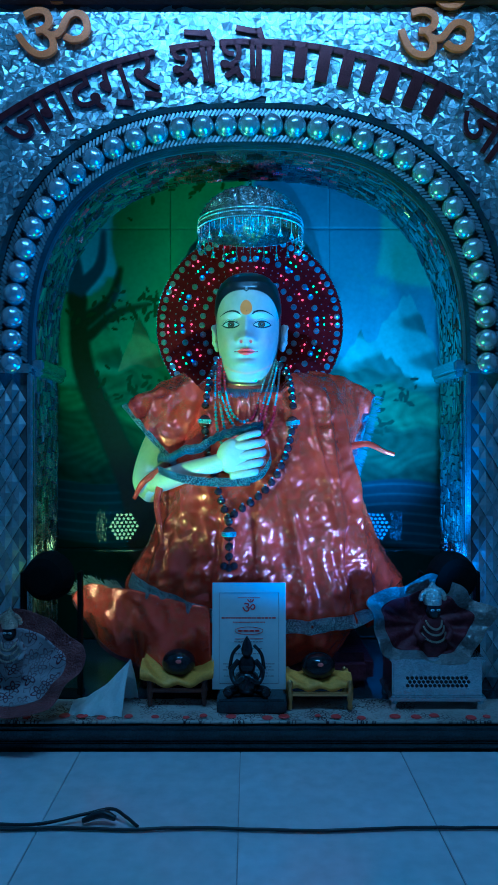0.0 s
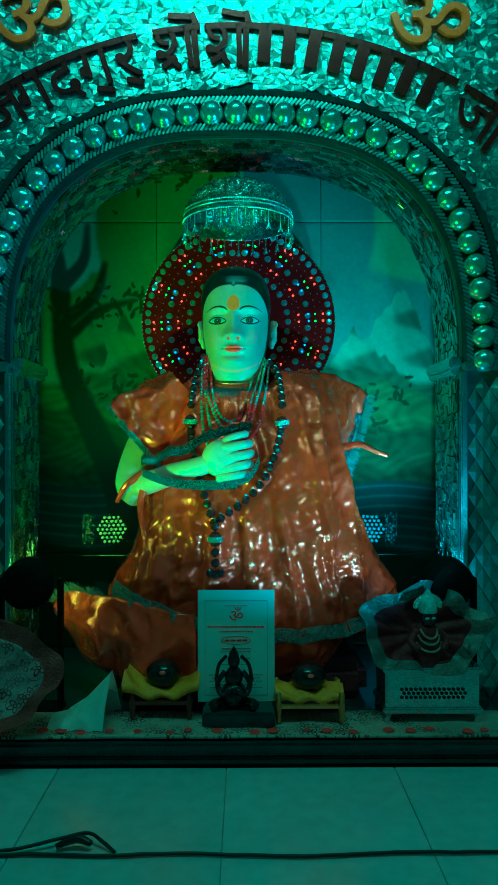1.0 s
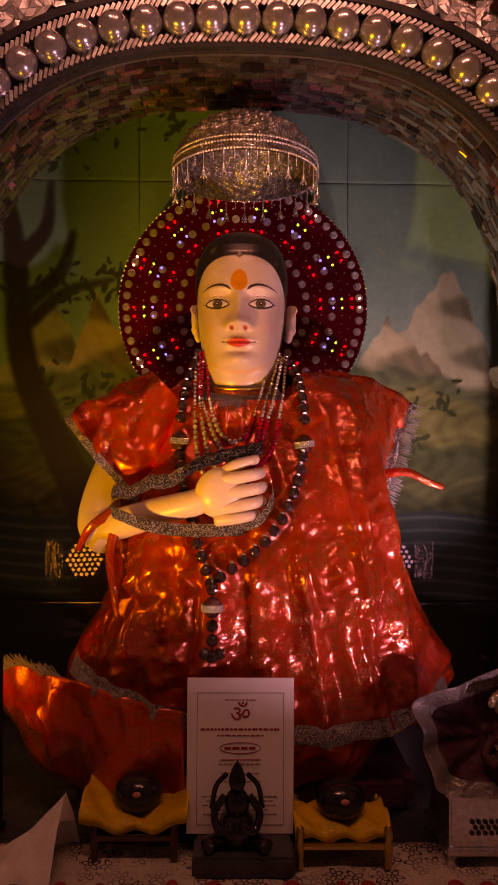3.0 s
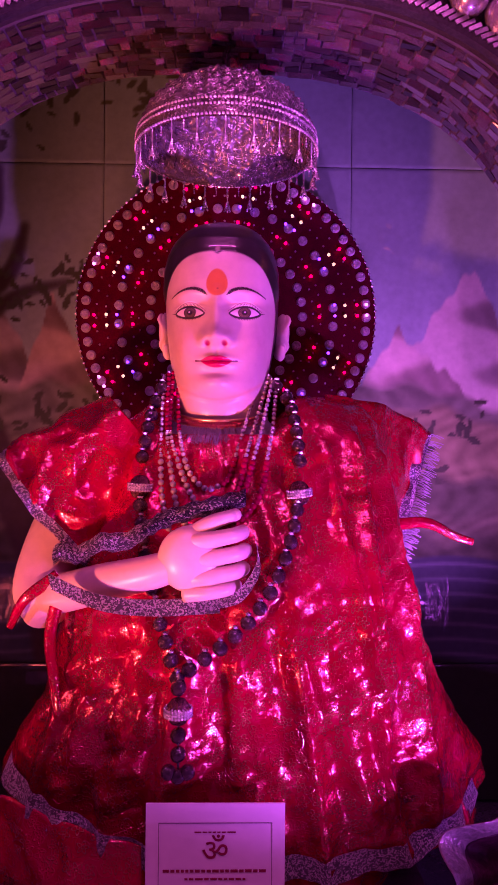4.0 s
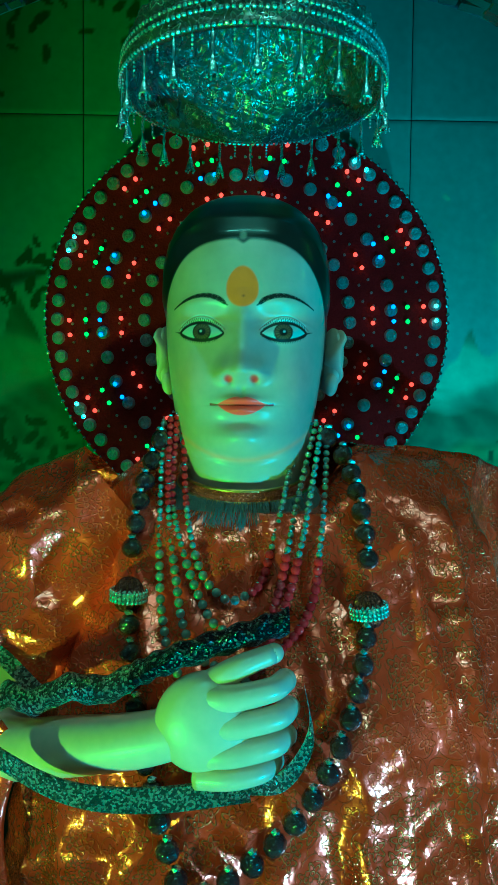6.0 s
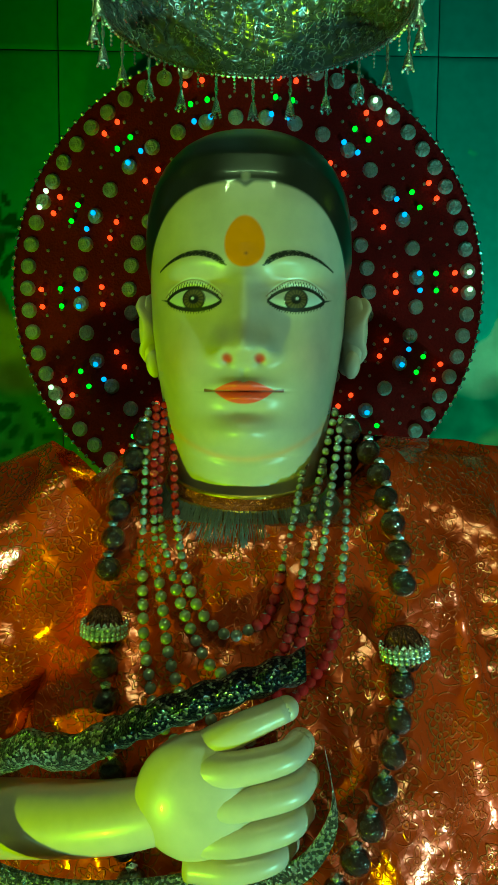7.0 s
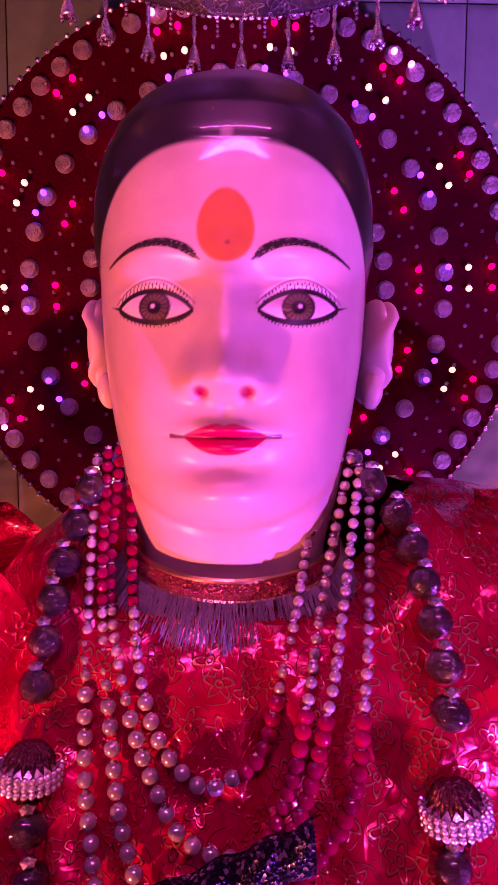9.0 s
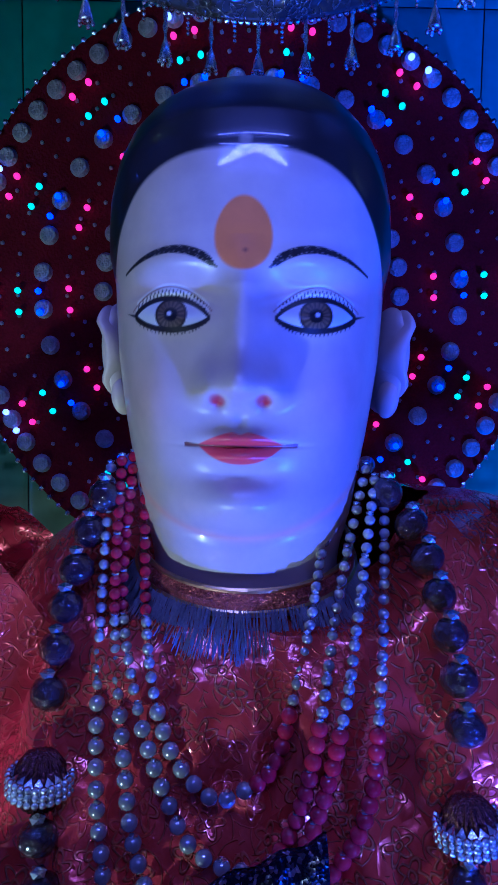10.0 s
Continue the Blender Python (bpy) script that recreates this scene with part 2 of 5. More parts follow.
    height = op("ADD", op("MULTIPLY_ADD", mul, 0.14, op("MULTIPLY", crinkle.outputs["Fac"], 0.38)), op("MULTIPLY", fine.outputs["Fac"], 0.10))
    for k, steep in ((13, 0.50), (34, 0.30)) if foil > 0.01 else ():
        cells = nt.nodes.new("ShaderNodeTexVoronoi")
        cells.voronoi_dimensions = "2D"
        cells.inputs["Scale"].default_value = k
        nt.links.new(bent.outputs[0], cells.inputs["Vector"])
        away = nt.nodes.new("ShaderNodeVectorMath")
        away.operation = "SUBTRACT"
        nt.links.new(bent.outputs[0], away.inputs[0])
        nt.links.new(cells.outputs["Position"], away.inputs[1])
        lean_to = nt.nodes.new("ShaderNodeVectorMath")
        lean_to.operation = "SUBTRACT"
        lean_to.inputs[1].default_value = (0.5, 0.5, 0.5)
        nt.links.new(cells.outputs["Color"], lean_to.inputs[0])
        facet = nt.nodes.new("ShaderNodeVectorMath")
        facet.operation = "DOT_PRODUCT"
        nt.links.new(away.outputs[0], facet.inputs[0])
        nt.links.new(lean_to.outputs[0], facet.inputs[1])
        height = op("MULTIPLY_ADD", facet.outputs["Value"], steep / foil, height)
    bp = nt.nodes.new("ShaderNodeBump")
    bp.inputs["Strength"].default_value, bp.inputs["Distance"].default_value = 1.0, foil
    nt.links.new(height, bp.inputs["Height"])
    nt.links.new(bp.outputs[0], b.inputs["Normal"])
    nt.links.new(bp.outputs[0], b.inputs["Coat Normal"])
    return m


ROBE = brocade("orange_red_brocade", (0.66, 0.055, 0.012), (0.90, 0.40, 0.09), 66, 0.25, 0.42, 0.6, shine=0.5)
FLORAL = brocade("floral_runner_cloth", (0.42, 0.39, 0.33), (0.03, 0.015, 0.02), 34, 0.7, 0.0, 0.0, 0.004, 1)
DRESS = brocade("white_floral_dress_cloth", (0.34, 0.31, 0.31), (0.06, 0.015, 0.03), 34, 0.55, 0.0, 0.0, 0.006)


# ---- mesh tools ----
def mesh_from(bm, name, material, smooth=False):
    me = bpy.data.meshes.new(name)
    bm.to_mesh(me)
    bm.free()
    for m in (material if isinstance(material, (list, tuple)) else [material]):
        me.materials.append(m)
    if smooth:
        for p in me.polygons:
            p.use_smooth = True
    return me


def part(name, bm, material, parent=None, label="", smooth=False):
    ob = new(name, mesh_from(bm, name, material, smooth))
    ob.parent = parent
    if label:
        tagged(ob, label)
    return ob


def box(bm, lo, hi, bevel=0.0):
    g = bmesh.ops.create_cube(bm, size=1)
    lo, hi = Vector(lo), Vector(hi)
    bmesh.ops.transform(bm, verts=g["verts"], matrix=Matrix.Translation((lo + hi) / 2) @ Matrix.Diagonal((*(hi - lo), 1)))
    if bevel:
        bmesh.ops.bevel(bm, geom=list({e for v in g["verts"] for e in v.link_edges}), offset=bevel, segments=2, affect="EDGES")
    return bm


def loft(bm, rings, closed=True, cap=True, mat_index=0):
    rows = [[bm.verts.new(p) for p in ring] for ring in rings]
    n = len(rows[0])
    for a, b in zip(rows, rows[1:]):
        for i in range(n if closed else n - 1):
            j = (i + 1) % n
            bm.faces.new((a[i], a[j], b[j], b[i])).material_index = mat_index
    if cap and closed:
        bm.faces.new(rows[0][::-1]).material_index = mat_index
        bm.faces.new(rows[-1]).material_index = mat_index
    return rows


def smoothstep(a, b, x):
    t = max(0.0, min(1.0, (x - a) / (b - a)))
    return t * t * (3 - 2 * t)


def interp(table, x):
    """Values of the table's columns at x, straight between rows."""
    if x <= table[0][0]:
        return table[0][1:]
    for a, b in zip(table, table[1:]):
        if x <= b[0]:
            t = (x - a[0]) / (b[0] - a[0])
            return [p + (q - p) * t for p, q in zip(a[1:], b[1:])]
    return table[-1][1:]


def tube(bm, pts, radii, seg=12, cap=True, flat=1.0):
    """A round tube along points; flat squeezes it along the view depth."""
    pts = [Vector(p) for p in pts]
    rings = []
    side = None
    for i, p in enumerate(pts):
        d = (pts[min(i + 1, len(pts) - 1)] - pts[max(i - 1, 0)]).normalized()
        if side is None:
            side = d.orthogonal().normalized()
        side = (side - d * side.dot(d)).normalized()
        up = d.cross(side)
        r = radii[i] if isinstance(radii, (list, tuple)) else radii
        ring = []
        for k in range(seg):
            o = (side * math.cos(math.tau * k / seg) + up * math.sin(math.tau * k / seg)) * r
            ring.append(p + Vector((o.x, o.y * flat, o.z)))
        rings.append(ring)
    return loft(bm, rings, True, cap)


def spline(points, n):
    """Catmull-Rom through points, n samples."""
    p = [Vector(q) for q in points]
    p = [p[0] * 2 - p[1]] + p + [p[-1] * 2 - p[-2]]
    out = []
    for i in range(n):
        u = i / (n - 1) * (len(p) - 3)
        k = min(int(u), len(p) - 4)
        t = u - k
        a, b, c, d = p[k:k + 4]
        out.append(0.5 * (2 * b + (c - a) * t + (2 * a - 5 * b + 4 * c - d) * t * t + (3 * b - a - 3 * c + d) * t ** 3))
    return out


SPHERES = {}


def ball(bm, center, radii, u=24, v=16, turn=None):
    """A ball of the given radii, added vertex by vertex."""
    m = Matrix.Translation(center) @ (turn or Matrix()) @ Matrix.Diagonal((*(radii if isinstance(radii, tuple) else (radii,) * 3), 1))
    if (u, v) not in SPHERES:
        pts = [(0, 0, 1)] + [(math.sin(math.pi * i / v) * math.cos(math.tau * k / u), math.sin(math.pi * i / v) * math.sin(math.tau * k / u), math.cos(math.pi * i / v)) for i in range(1, v) for k in range(u)] + [(0, 0, -1)]
        quads = [(0, 1 + k, 1 + (k + 1) % u) for k in range(u)]
        quads += [(1 + i * u + k, 1 + (i + 1) * u + k, 1 + (i + 1) * u + (k + 1) % u, 1 + i * u + (k + 1) % u) for i in range(v - 2) for k in range(u)]
        quads += [(len(pts) - 1, 1 + (v - 2) * u + (k + 1) % u, 1 + (v - 2) * u + k) for k in range(u)]
        SPHERES[u, v] = ([Vector(p) for p in pts], quads)
    pts, quads = SPHERES[u, v]
    vs = [bm.verts.new(m @ p) for p in pts]
    for q in quads:
        bm.faces.new([vs[i] for i in q])
    return vs


def cuboid(bm, m):
    """A unit cube placed by m, added vertex by vertex."""
    vs = [bm.verts.new(m @ Vector((x - 0.5, y - 0.5, z - 0.5))) for x in (0, 1) for y in (0, 1) for z in (0, 1)]
    for q in ((0, 1, 3, 2), (4, 6, 7, 5), (0, 4, 5, 1), (2, 3, 7, 6), (0, 2, 6, 4), (1, 5, 7, 3)):
        bm.faces.new([vs[i] for i in q])


def set_material(verts, index):
    for f in {f for v in verts for f in v.link_faces}:
        f.material_index = index


def spin(bm, profile, center, seg=24, cap=False):
    """A turned shape: profile of (radius, height) about the upright through center."""
    cx, cy, cz = center
    return loft(bm, [[(cx + r * math.cos(math.tau * k / seg), cy + r * math.sin(math.tau * k / seg), cz + h) for k in range(seg)] for r, h in profile], True, cap)


def empty(name, at, label, category, group=""):
    ob = new(name)
    ob.location = at
    ob.empty_display_size = 0.02
    return tagged(ob, label, category, group)


def put(name, me, parent, m):
    """A piece that shares its mesh, placed by a world pose under its parent."""
    ob = new(name, me)
    ob.parent = parent
    ob.matrix_basis = Matrix.Translation(-parent.location) @ m if parent else m
    return ob


def under(ob, parent):
    """Moves a mesh made in world places under a parent that stands at its own place."""
    ob.parent = parent
    ob.matrix_basis = Matrix.Translation(-parent.location)
    return ob


def noise3(x, y, z, k):
    return noise.noise(Vector((x * k, y * k, z * k)))


# ---- structure ----
WALL_Y, BACK_Y, MURAL_Y = 1.50, 1.68, 1.88
SPRING, ARCH, POW = 0.743, 0.459, 2.6


def arch_point(angle, a):
    c, s = math.cos(angle), math.sin(angle)
    return (math.copysign(abs(c) ** (2 / POW), c) * a, SPRING + abs(s) ** (2 / POW) * a)


def arch_path(a, step):
    """Even steps along the arch at half-width a: (x, z, unit tangent x, z)."""
    pts = [arch_point(math.pi * i / 2000, a) for i in range(2001)]
    out, run, goal = [], 0.0, 0.0
    total = sum(math.dist(p, q) for p, q in zip(pts, pts[1:]))
    count = round(total / step)
    for p, q in zip(pts, pts[1:]):
        d = math.dist(p, q)
        while run + d >= goal and len(out) <= count:
            k = (goal - run) / d if d else 0
            out.append((p[0] + (q[0] - p[0]) * k, p[1] + (q[1] - p[1]) * k, (q[0] - p[0]) / d, (q[1] - p[1]) / d))
            goal += total / count
        run += d
    return out


bm = box(bmesh.new(), (-1.3, -1.2, -0.1), (1.3, 1.306, -0.004))
floor = tagged(part("floor", bm, FLOOR_GROUT), "pale marble slab floor with thin joints", "floor", kind="structure")
bm = bmesh.new()
box(bm, (-1.3, 1.318, -0.1), (1.3, 1.98, 0.046), 0.004)
box(bm, (-1.3, 1.312, 0.0), (1.3, 1.34, 0.014), 0.003)
ledge = tagged(part("plinth", bm, GRANITE), "low dark polished stone plinth with moulded edge", "plinth", kind="structure")
bm = box(bmesh.new(), (-1.3, 1.304, 0.024), (1.3, 1.33, 0.044), 0.006)
part("moulding", bm, GRANITE, ledge)

bm = bmesh.new()
angles = [math.pi * i / 96 for i in range(97)]
path_in = [(ARCH, 0.04)] + [arch_point(a, ARCH) for a in angles] + [(-ARCH, 0.04)]
path_out = [(1.3, 0.04)]
for a in angles:
    c, s = math.cos(a), math.sin(a)
    k = min(1.3 / max(abs(c), 1e-6), 1.657 / max(abs(s), 1e-6))
    path_out.append((c * k, SPRING + s * k))
path_out.append((-1.3, 0.04))
rings = []
for (xi, zi), (xo, zo) in zip(path_in, path_out):
    rings.append([(xi, WALL_Y, zi), (xo, WALL_Y, zo), (xo, BACK_Y, zo), (xi, BACK_Y, zi)])
loft(bm, rings, True, True)
bmesh.ops.recalc_face_normals(bm, faces=bm.faces[:])
wall = tagged(part("wall_north", bm, GROUT), "arched shrine wall covered with broken mirror mosaic", "wall", kind="structure")

bm = box(bmesh.new(), (-1.3, MURAL_Y + 0.012, 0.04), (1.3, MURAL_Y + 0.1, 2.4))
mural = tagged(part("wall_niche", bm, GROUT), "niche back wall of glossy tiles painted with mountains and a tree", "mural", kind="structure")
bm = box(bmesh.new(), (-1.3, -1.3, -0.1), (1.3, -1.2, 2.4))
tagged(part("wall_south", bm, PLASTER), "plain painted room wall", "wall", kind="structure")
for x, n in ((-1.4, "wall_west"), (1.3, "wall_east")):
    bm = box(bmesh.new(), (x, -1.3, -0.1), (x + 0.1, 1.98, 2.4))
    tagged(part(n, bm, PLASTER), "plain painted room wall", "wall", kind="structure")
bm = box(bmesh.new(), (-1.4, -1.3, 2.4), (1.4, 1.98, 2.5))
tagged(part("ceiling", bm, PLASTER), "plain painted ceiling", "ceiling", kind="structure")
bm = box(bmesh.new(), (-1.3, 1.47, 1.508), (1.3, 1.5, 1.545), 0.006)
tagged(part("trim_top", bm, BROWN_WOOD), "dark narrow trim above the mirror mosaic", "trim", kind="structure")

# bands that edge the arch
bm = bmesh.new()
for a0, a1, proud in ((0.464, 0.472, 0.012), (0.541, 0.552, 0.014)):
    path = [(-a0, 0.05, -a1, 0.05)] if a0 < 0.5 else []
    rings = []
    for ang in angles[::-1]:
        xi, zi = arch_point(ang, a0)
        xo, zo = arch_point(ang, a1)
        rings.append([(xi, WALL_Y + 0.002, zi), (xi, WALL_Y - proud, zi), (xo, WALL_Y - proud, zo), (xo, WALL_Y + 0.002, zo)])
    loft(bm, rings, True, True)
part("edge_band", bm, GRANITE, wall, "thin dark bands round the arch")
for a0 in (0.477, 0.532):
    bm = bmesh.new()
    for x, z, tx, tz in arch_path(a0, 0.0088):
        m = Matrix.Translation((x, WALL_Y - 0.008, z)) @ Matrix.Rotation(-math.atan2(tz, tx), 4, "Y") @ pose(0, 0, 0, 0, 38, 0) @ Matrix.Diagonal((0.0052, 0.012, 0.0165, 1))
        cuboid(bm, m)
    part("rope_moulding", bm, MIRROR, wall, "silver mirror strip set like twisted rope")
bm = bmesh.new()
bmesh.ops.create_uvsphere(bm, u_segments=32, v_segments=20, radius=0.0238)
pearl_mesh = mesh_from(bm, "pearl", PEARL, True)
for x, z, tx, tz in arch_path(0.505, 0.0495):
    put("pearl", pearl_mesh, wall, pose(x, WALL_Y - 0.012, z))
for sx in (-1, 1):
    x0 = min(sx * 0.462, sx * 0.56)
    bm = box(bmesh.new(), (x0, WALL_Y - 0.02, 0.722), (x0 + 0.098, WALL_Y + 0.004, 0.742), 0.003)
    part("capital", bm, SILVER, wall)
    x0 = min(sx * 0.438, sx * 0.466)
    bm = box(bmesh.new(), (x0, WALL_Y - 0.004, 0.728), (x0 + 0.028, BACK_Y + 0.006, 0.752), 0.004)
    box(bm, (x0 + 0.004, WALL_Y, 0.716), (x0 + 0.024, BACK_Y, 0.73), 0.004)
    part("capital", bm, SILVER, wall)
    x0 = min(sx * 0.459, sx * 0.472)
    bm = box(bmesh.new(), (x0, WALL_Y - 0.012, 0.05), (x0 + 0.013, WALL_Y + 0.003, 0.722), 0.003)
    part("edge_strip", bm, SILVER, wall)

# painted tiles of the niche
COLS, ROWZ = (-0.64, -0.211, 0.215, 0.64), (0.05, 0.29, 1.148, 1.62)
rng = np.random.default_rng(5)
LEAVES = []
for cx, cz, spread, n in ((-0.31, 0.94, 0.05, 26), (-0.25, 0.945, 0.03, 12), (-0.13, 1.29, 0.05, 26), (-0.30, 0.72, 0.06, 30), (-0.46, 1.22, 0.09, 40), (-0.26, 1.30, 0.07, 22), (-0.42, 0.92, 0.05, 16), (0.40, 0.70, 0.04, 16), (0.34, 0.62, 0.03, 9)):
    for k in range(n):
        LEAVES.append((cx + rng.normal() * spread, cz + rng.normal() * spread * 0.55, rng.uniform(0, 3.14), rng.uniform(0.008, 0.015)))
BRANCHES = [([(-0.28, 0.30), (-0.31, 0.46), (-0.38, 0.62), (-0.445, 0.78), (-0.46, 0.95)], 0.045, 0.026),
            ([(-0.46, 0.95), (-0.47, 1.06), (-0.50, 1.16)], 0.024, 0.010), ([(-0.45, 0.99), (-0.40, 1.05), (-0.39, 1.14)], 0.018, 0.006),
            ([(-0.44, 0.90), (-0.37, 0.96), (-0.345, 1.04)], 0.018, 0.006), ([(-0.43, 0.86), (-0.36, 0.92), (-0.27, 0.945)], 0.013, 0.005)]


def mountain(x, z, peak_x, peak_z, left, right, foot, seed):
    """Height of a jagged ridge above z, and the light side's share."""
    slope = np.where(x < peak_x, (peak_z - foot) / left, (peak_z - foot) / right)
    top = peak_z - np.abs(x - peak_x) * slope
    top = top + 0.010 * np.sin(x * 95 + seed) * np.sin(x * 41 + 2 * seed) + 0.005 * np.sin(x * 230 + seed)
    lit = 0.5 + 0.5 * np.tanh((peak_x - x + 0.05 * np.sin(z * 60 + seed) + 0.3 * (peak_z - z) * np.sin(seed)) / 0.02)
    return top - z, lit


def paint_mural(x, z):
    def over(col, new_col, mask):
        return col * (1 - mask[:, None]) + np.array(new_col) * mask[:, None]

    def edge(v, w):
        return np.clip(v / w + 0.5, 0, 1)
    up = np.clip((z - 0.75) / 0.6, 0, 1)
    col = np.array((0.10, 0.38, 0.28)) * (1 - up[:, None]) + np.array((0.035, 0.26, 0.20)) * up[:, None]
    cloud = 0.5 + 0.25 * np.sin(x * 9 + 3 * np.sin(z * 7)) + 0.25 * np.sin(z * 13 - x * 6)
    col = over(col, (0.18, 0.46, 0.34), 0.45 * np.clip(cloud, 0, 1) * (1 - up))
    col = over(col, (0.07, 0.2, 0.1), 0.7 * edge(-(x + 0.12 + 0.1 * np.sin(z * 6)), 0.3) * edge(z - 0.98, 0.3))
    for px, pz, l, r, foot, seed, base in ((0.43, 0.985, 0.19, 0.11, 0.72, 1.3, (0.36, 0.43, 0.26)), (0.30, 0.868, 0.10, 0.16, 0.72, 2.2, (0.42, 0.46, 0.26)),
                                          (-0.385, 0.90, 0.14, 0.10, 0.72, 0.7, (0.24, 0.30, 0.20)), (-0.298, 0.918, 0.07, 0.12, 0.72, 1.9, (0.30, 0.30, 0.18)), (-0.2, 0.80, 0.12, 0.16, 0.68, 3.0, (0.16, 0.28, 0.2))):
        h, lit = mountain(x, z, px, pz, l, r, foot, seed)
        shade = (0.45 + 0.75 * lit + 0.05 * np.sin(x * 160 + z * 90 + seed))[:, None]
        m = edge(h, 0.008)
        col = col * (1 - m[:, None]) + np.clip(np.array(base) * shade, 0, 1) * m[:, None]
    for lvl, amp, f, c in ((0.745, 0.03, 11, (0.10, 0.18, 0.09)), (0.70, 0.035, 14, (0.17, 0.22, 0.08)), (0.64, 0.03, 10, (0.06, 0.11, 0.05)), (0.57, 0.025, 17, (0.09, 0.13, 0.06)), (0.52, 0.02, 23, (0.05, 0.08, 0.04))):
        ground = lvl + amp * np.sin(x * f + lvl * 40) + 0.006 * np.sin(x * 70 + lvl * 90)
        tone = 0.85 + 0.22 * np.sin(x * 55 + 8 * np.sin(z * 31 + lvl * 9)) * np.sin(z * 70 + 5 * np.sin(x * 23))
        m = edge(ground - z, 0.016)
        col = col * (1 - m[:, None]) + np.array(c) * np.clip(tone, 0.3, 1.6)[:, None] * m[:, None]
    # water and bank colours darkened to stand for the weak light low down
    water = edge(0.47 + 0.008 * np.sin(x * 20) - z, 0.006)
    col = over(col, (0.025, 0.055, 0.055), water)
    ripple = np.clip(np.sin(z * 240 + 3 * np.sin(x * 12)), 0, 1) ** 3
    col = over(col, (0.08, 0.15, 0.14), 0.5 * ripple * water)
    bank = edge(0.30 + 0.03 * np.sin(x * 8) - z, 0.02)
    col = over(col, (0.015, 0.025, 0.015), bank)
    for pts, w0, w1 in BRANCHES:
        sm = spline([(p[0], 0, p[1]) for p in pts], 26)
        for i, p in enumerate(sm):
            w = w0 + (w1 - w0) * i / 25
            d = np.hypot(x - p.x, z - p.z)
            col = over(col, (0.045, 0.042, 0.03), edge(w - d, 0.014))
    for lx, lz, ang, size in LEAVES:
        near = (np.abs(x - lx) < 0.02) & (np.abs(z - lz) < 0.02)
        if not near.any():
            continue
        dx, dz = x[near] - lx, z[near] - lz
        u, v = dx * math.cos(ang) + dz * math.sin(ang), -dx * math.sin(ang) + dz * math.cos(ang)
        m = np.clip((1 - (u / size) ** 2 - (v / (size * 0.45)) ** 2) * 3, 0, 1)[:, None]
        col[near] = col[near] * (1 - m) + np.array((0.03, 0.07, 0.03)) * m
    return np.clip(col, 0.01, 0.9)


def painted_mesh(name, verts, faces, colors, material):
    me = bpy.data.meshes.new(name)
    me.from_pydata(verts.tolist(), [], faces.tolist())
    att = me.color_attributes.new("paint", "FLOAT_COLOR", "POINT")
    att.data.foreach_set("color", np.concatenate([colors, np.ones((len(colors), 1))], axis=1).astype(np.float32).ravel())
    me.materials.append(material)
    me.polygons.foreach_set("use_smooth", np.ones(len(faces), dtype=bool))
    me.update()
    return me


def grid_faces(nu, nv, wrap=False):
    i, j = np.meshgrid(np.arange(nv - 1), np.arange(nu if wrap else nu - 1), indexing="ij")
    k = (j + 1) % nu
    return np.stack([i * nu + j, i * nu + k, (i + 1) * nu + k, (i + 1) * nu + j], axis=-1).reshape(-1, 4)


for c0, c1 in zip(COLS, COLS[1:]):
    for r0, r1 in zip(ROWZ, ROWZ[1:]):
        xs, zs = np.linspace(c0 + 0.0006, c1 - 0.0006, int((c1 - c0) / 0.0035)), np.linspace(r0 + 0.0006, r1 - 0.0006, int((r1 - r0) / 0.0035))
        gx, gz = np.meshgrid(xs, zs)
        gx, gz = gx.ravel(), gz.ravel()
        rim = np.minimum(np.minimum(gx - c0, c1 - gx), np.minimum(gz - r0, r1 - gz))
        y = MURAL_Y + 0.0012 * np.clip(1 - (rim - 0.0006) / 0.003, 0, 1)
        new("tile", painted_mesh("tile", np.stack([gx, y, gz], axis=1), grid_faces(len(xs), len(zs)), paint_mural(gx, gz), MURAL_PAINT)).parent = mural

# fixture that lights the room, above and behind the viewer
fixture = empty("tube_light", (0, 0.5, 2.24), "white tube light batten fixed high in the room", "tube light")
bm = box(bmesh.new(), (-0.64, 0.47, 2.235), (0.64, 0.53, 2.4), 0.006)
under(part("batten", bm, SILVER), fixture)
bm = bmesh.new()
tube(bm, [(-0.6, 0.5, 2.215), (0.6, 0.5, 2.215)], 0.014, 16)
under(part("tube", bm, TUBE, smooth=True), fixture)

# ---- statue ----
HEAD = (-0.002, 1.60)
HEAD_TABLE = [  # height, half width, front depth, back depth
    (0.640, 0.070, 0.060, 0.070), (0.680, 0.053, 0.054, 0.062), (0.700, 0.0515, 0.055, 0.060), (0.714, 0.0530, 0.059, 0.060), (0.724, 0.0562, 0.0665, 0.062), (0.735, 0.0585, 0.0735, 0.066),
    (0.748, 0.0608, 0.077, 0.072), (0.765, 0.0636, 0.0775, 0.080), (0.785, 0.0668, 0.078, 0.088), (0.815, 0.0708, 0.078, 0.093), (0.840, 0.0722, 0.0775, 0.095), (0.870, 0.0730, 0.0785, 0.095),
    (0.895, 0.0720, 0.075, 0.092), (0.915, 0.0680, 0.069, 0.086), (0.935, 0.0610, 0.060, 0.077), (0.952, 0.0500, 0.048, 0.063), (0.963, 0.0370, 0.036, 0.048), (0.970, 0.0200, 0.021, 0.029), (0.9725, 0.003, 0.003, 0.004)]


def gauss(x, s):
    return np.exp(-(x / s) ** 2)


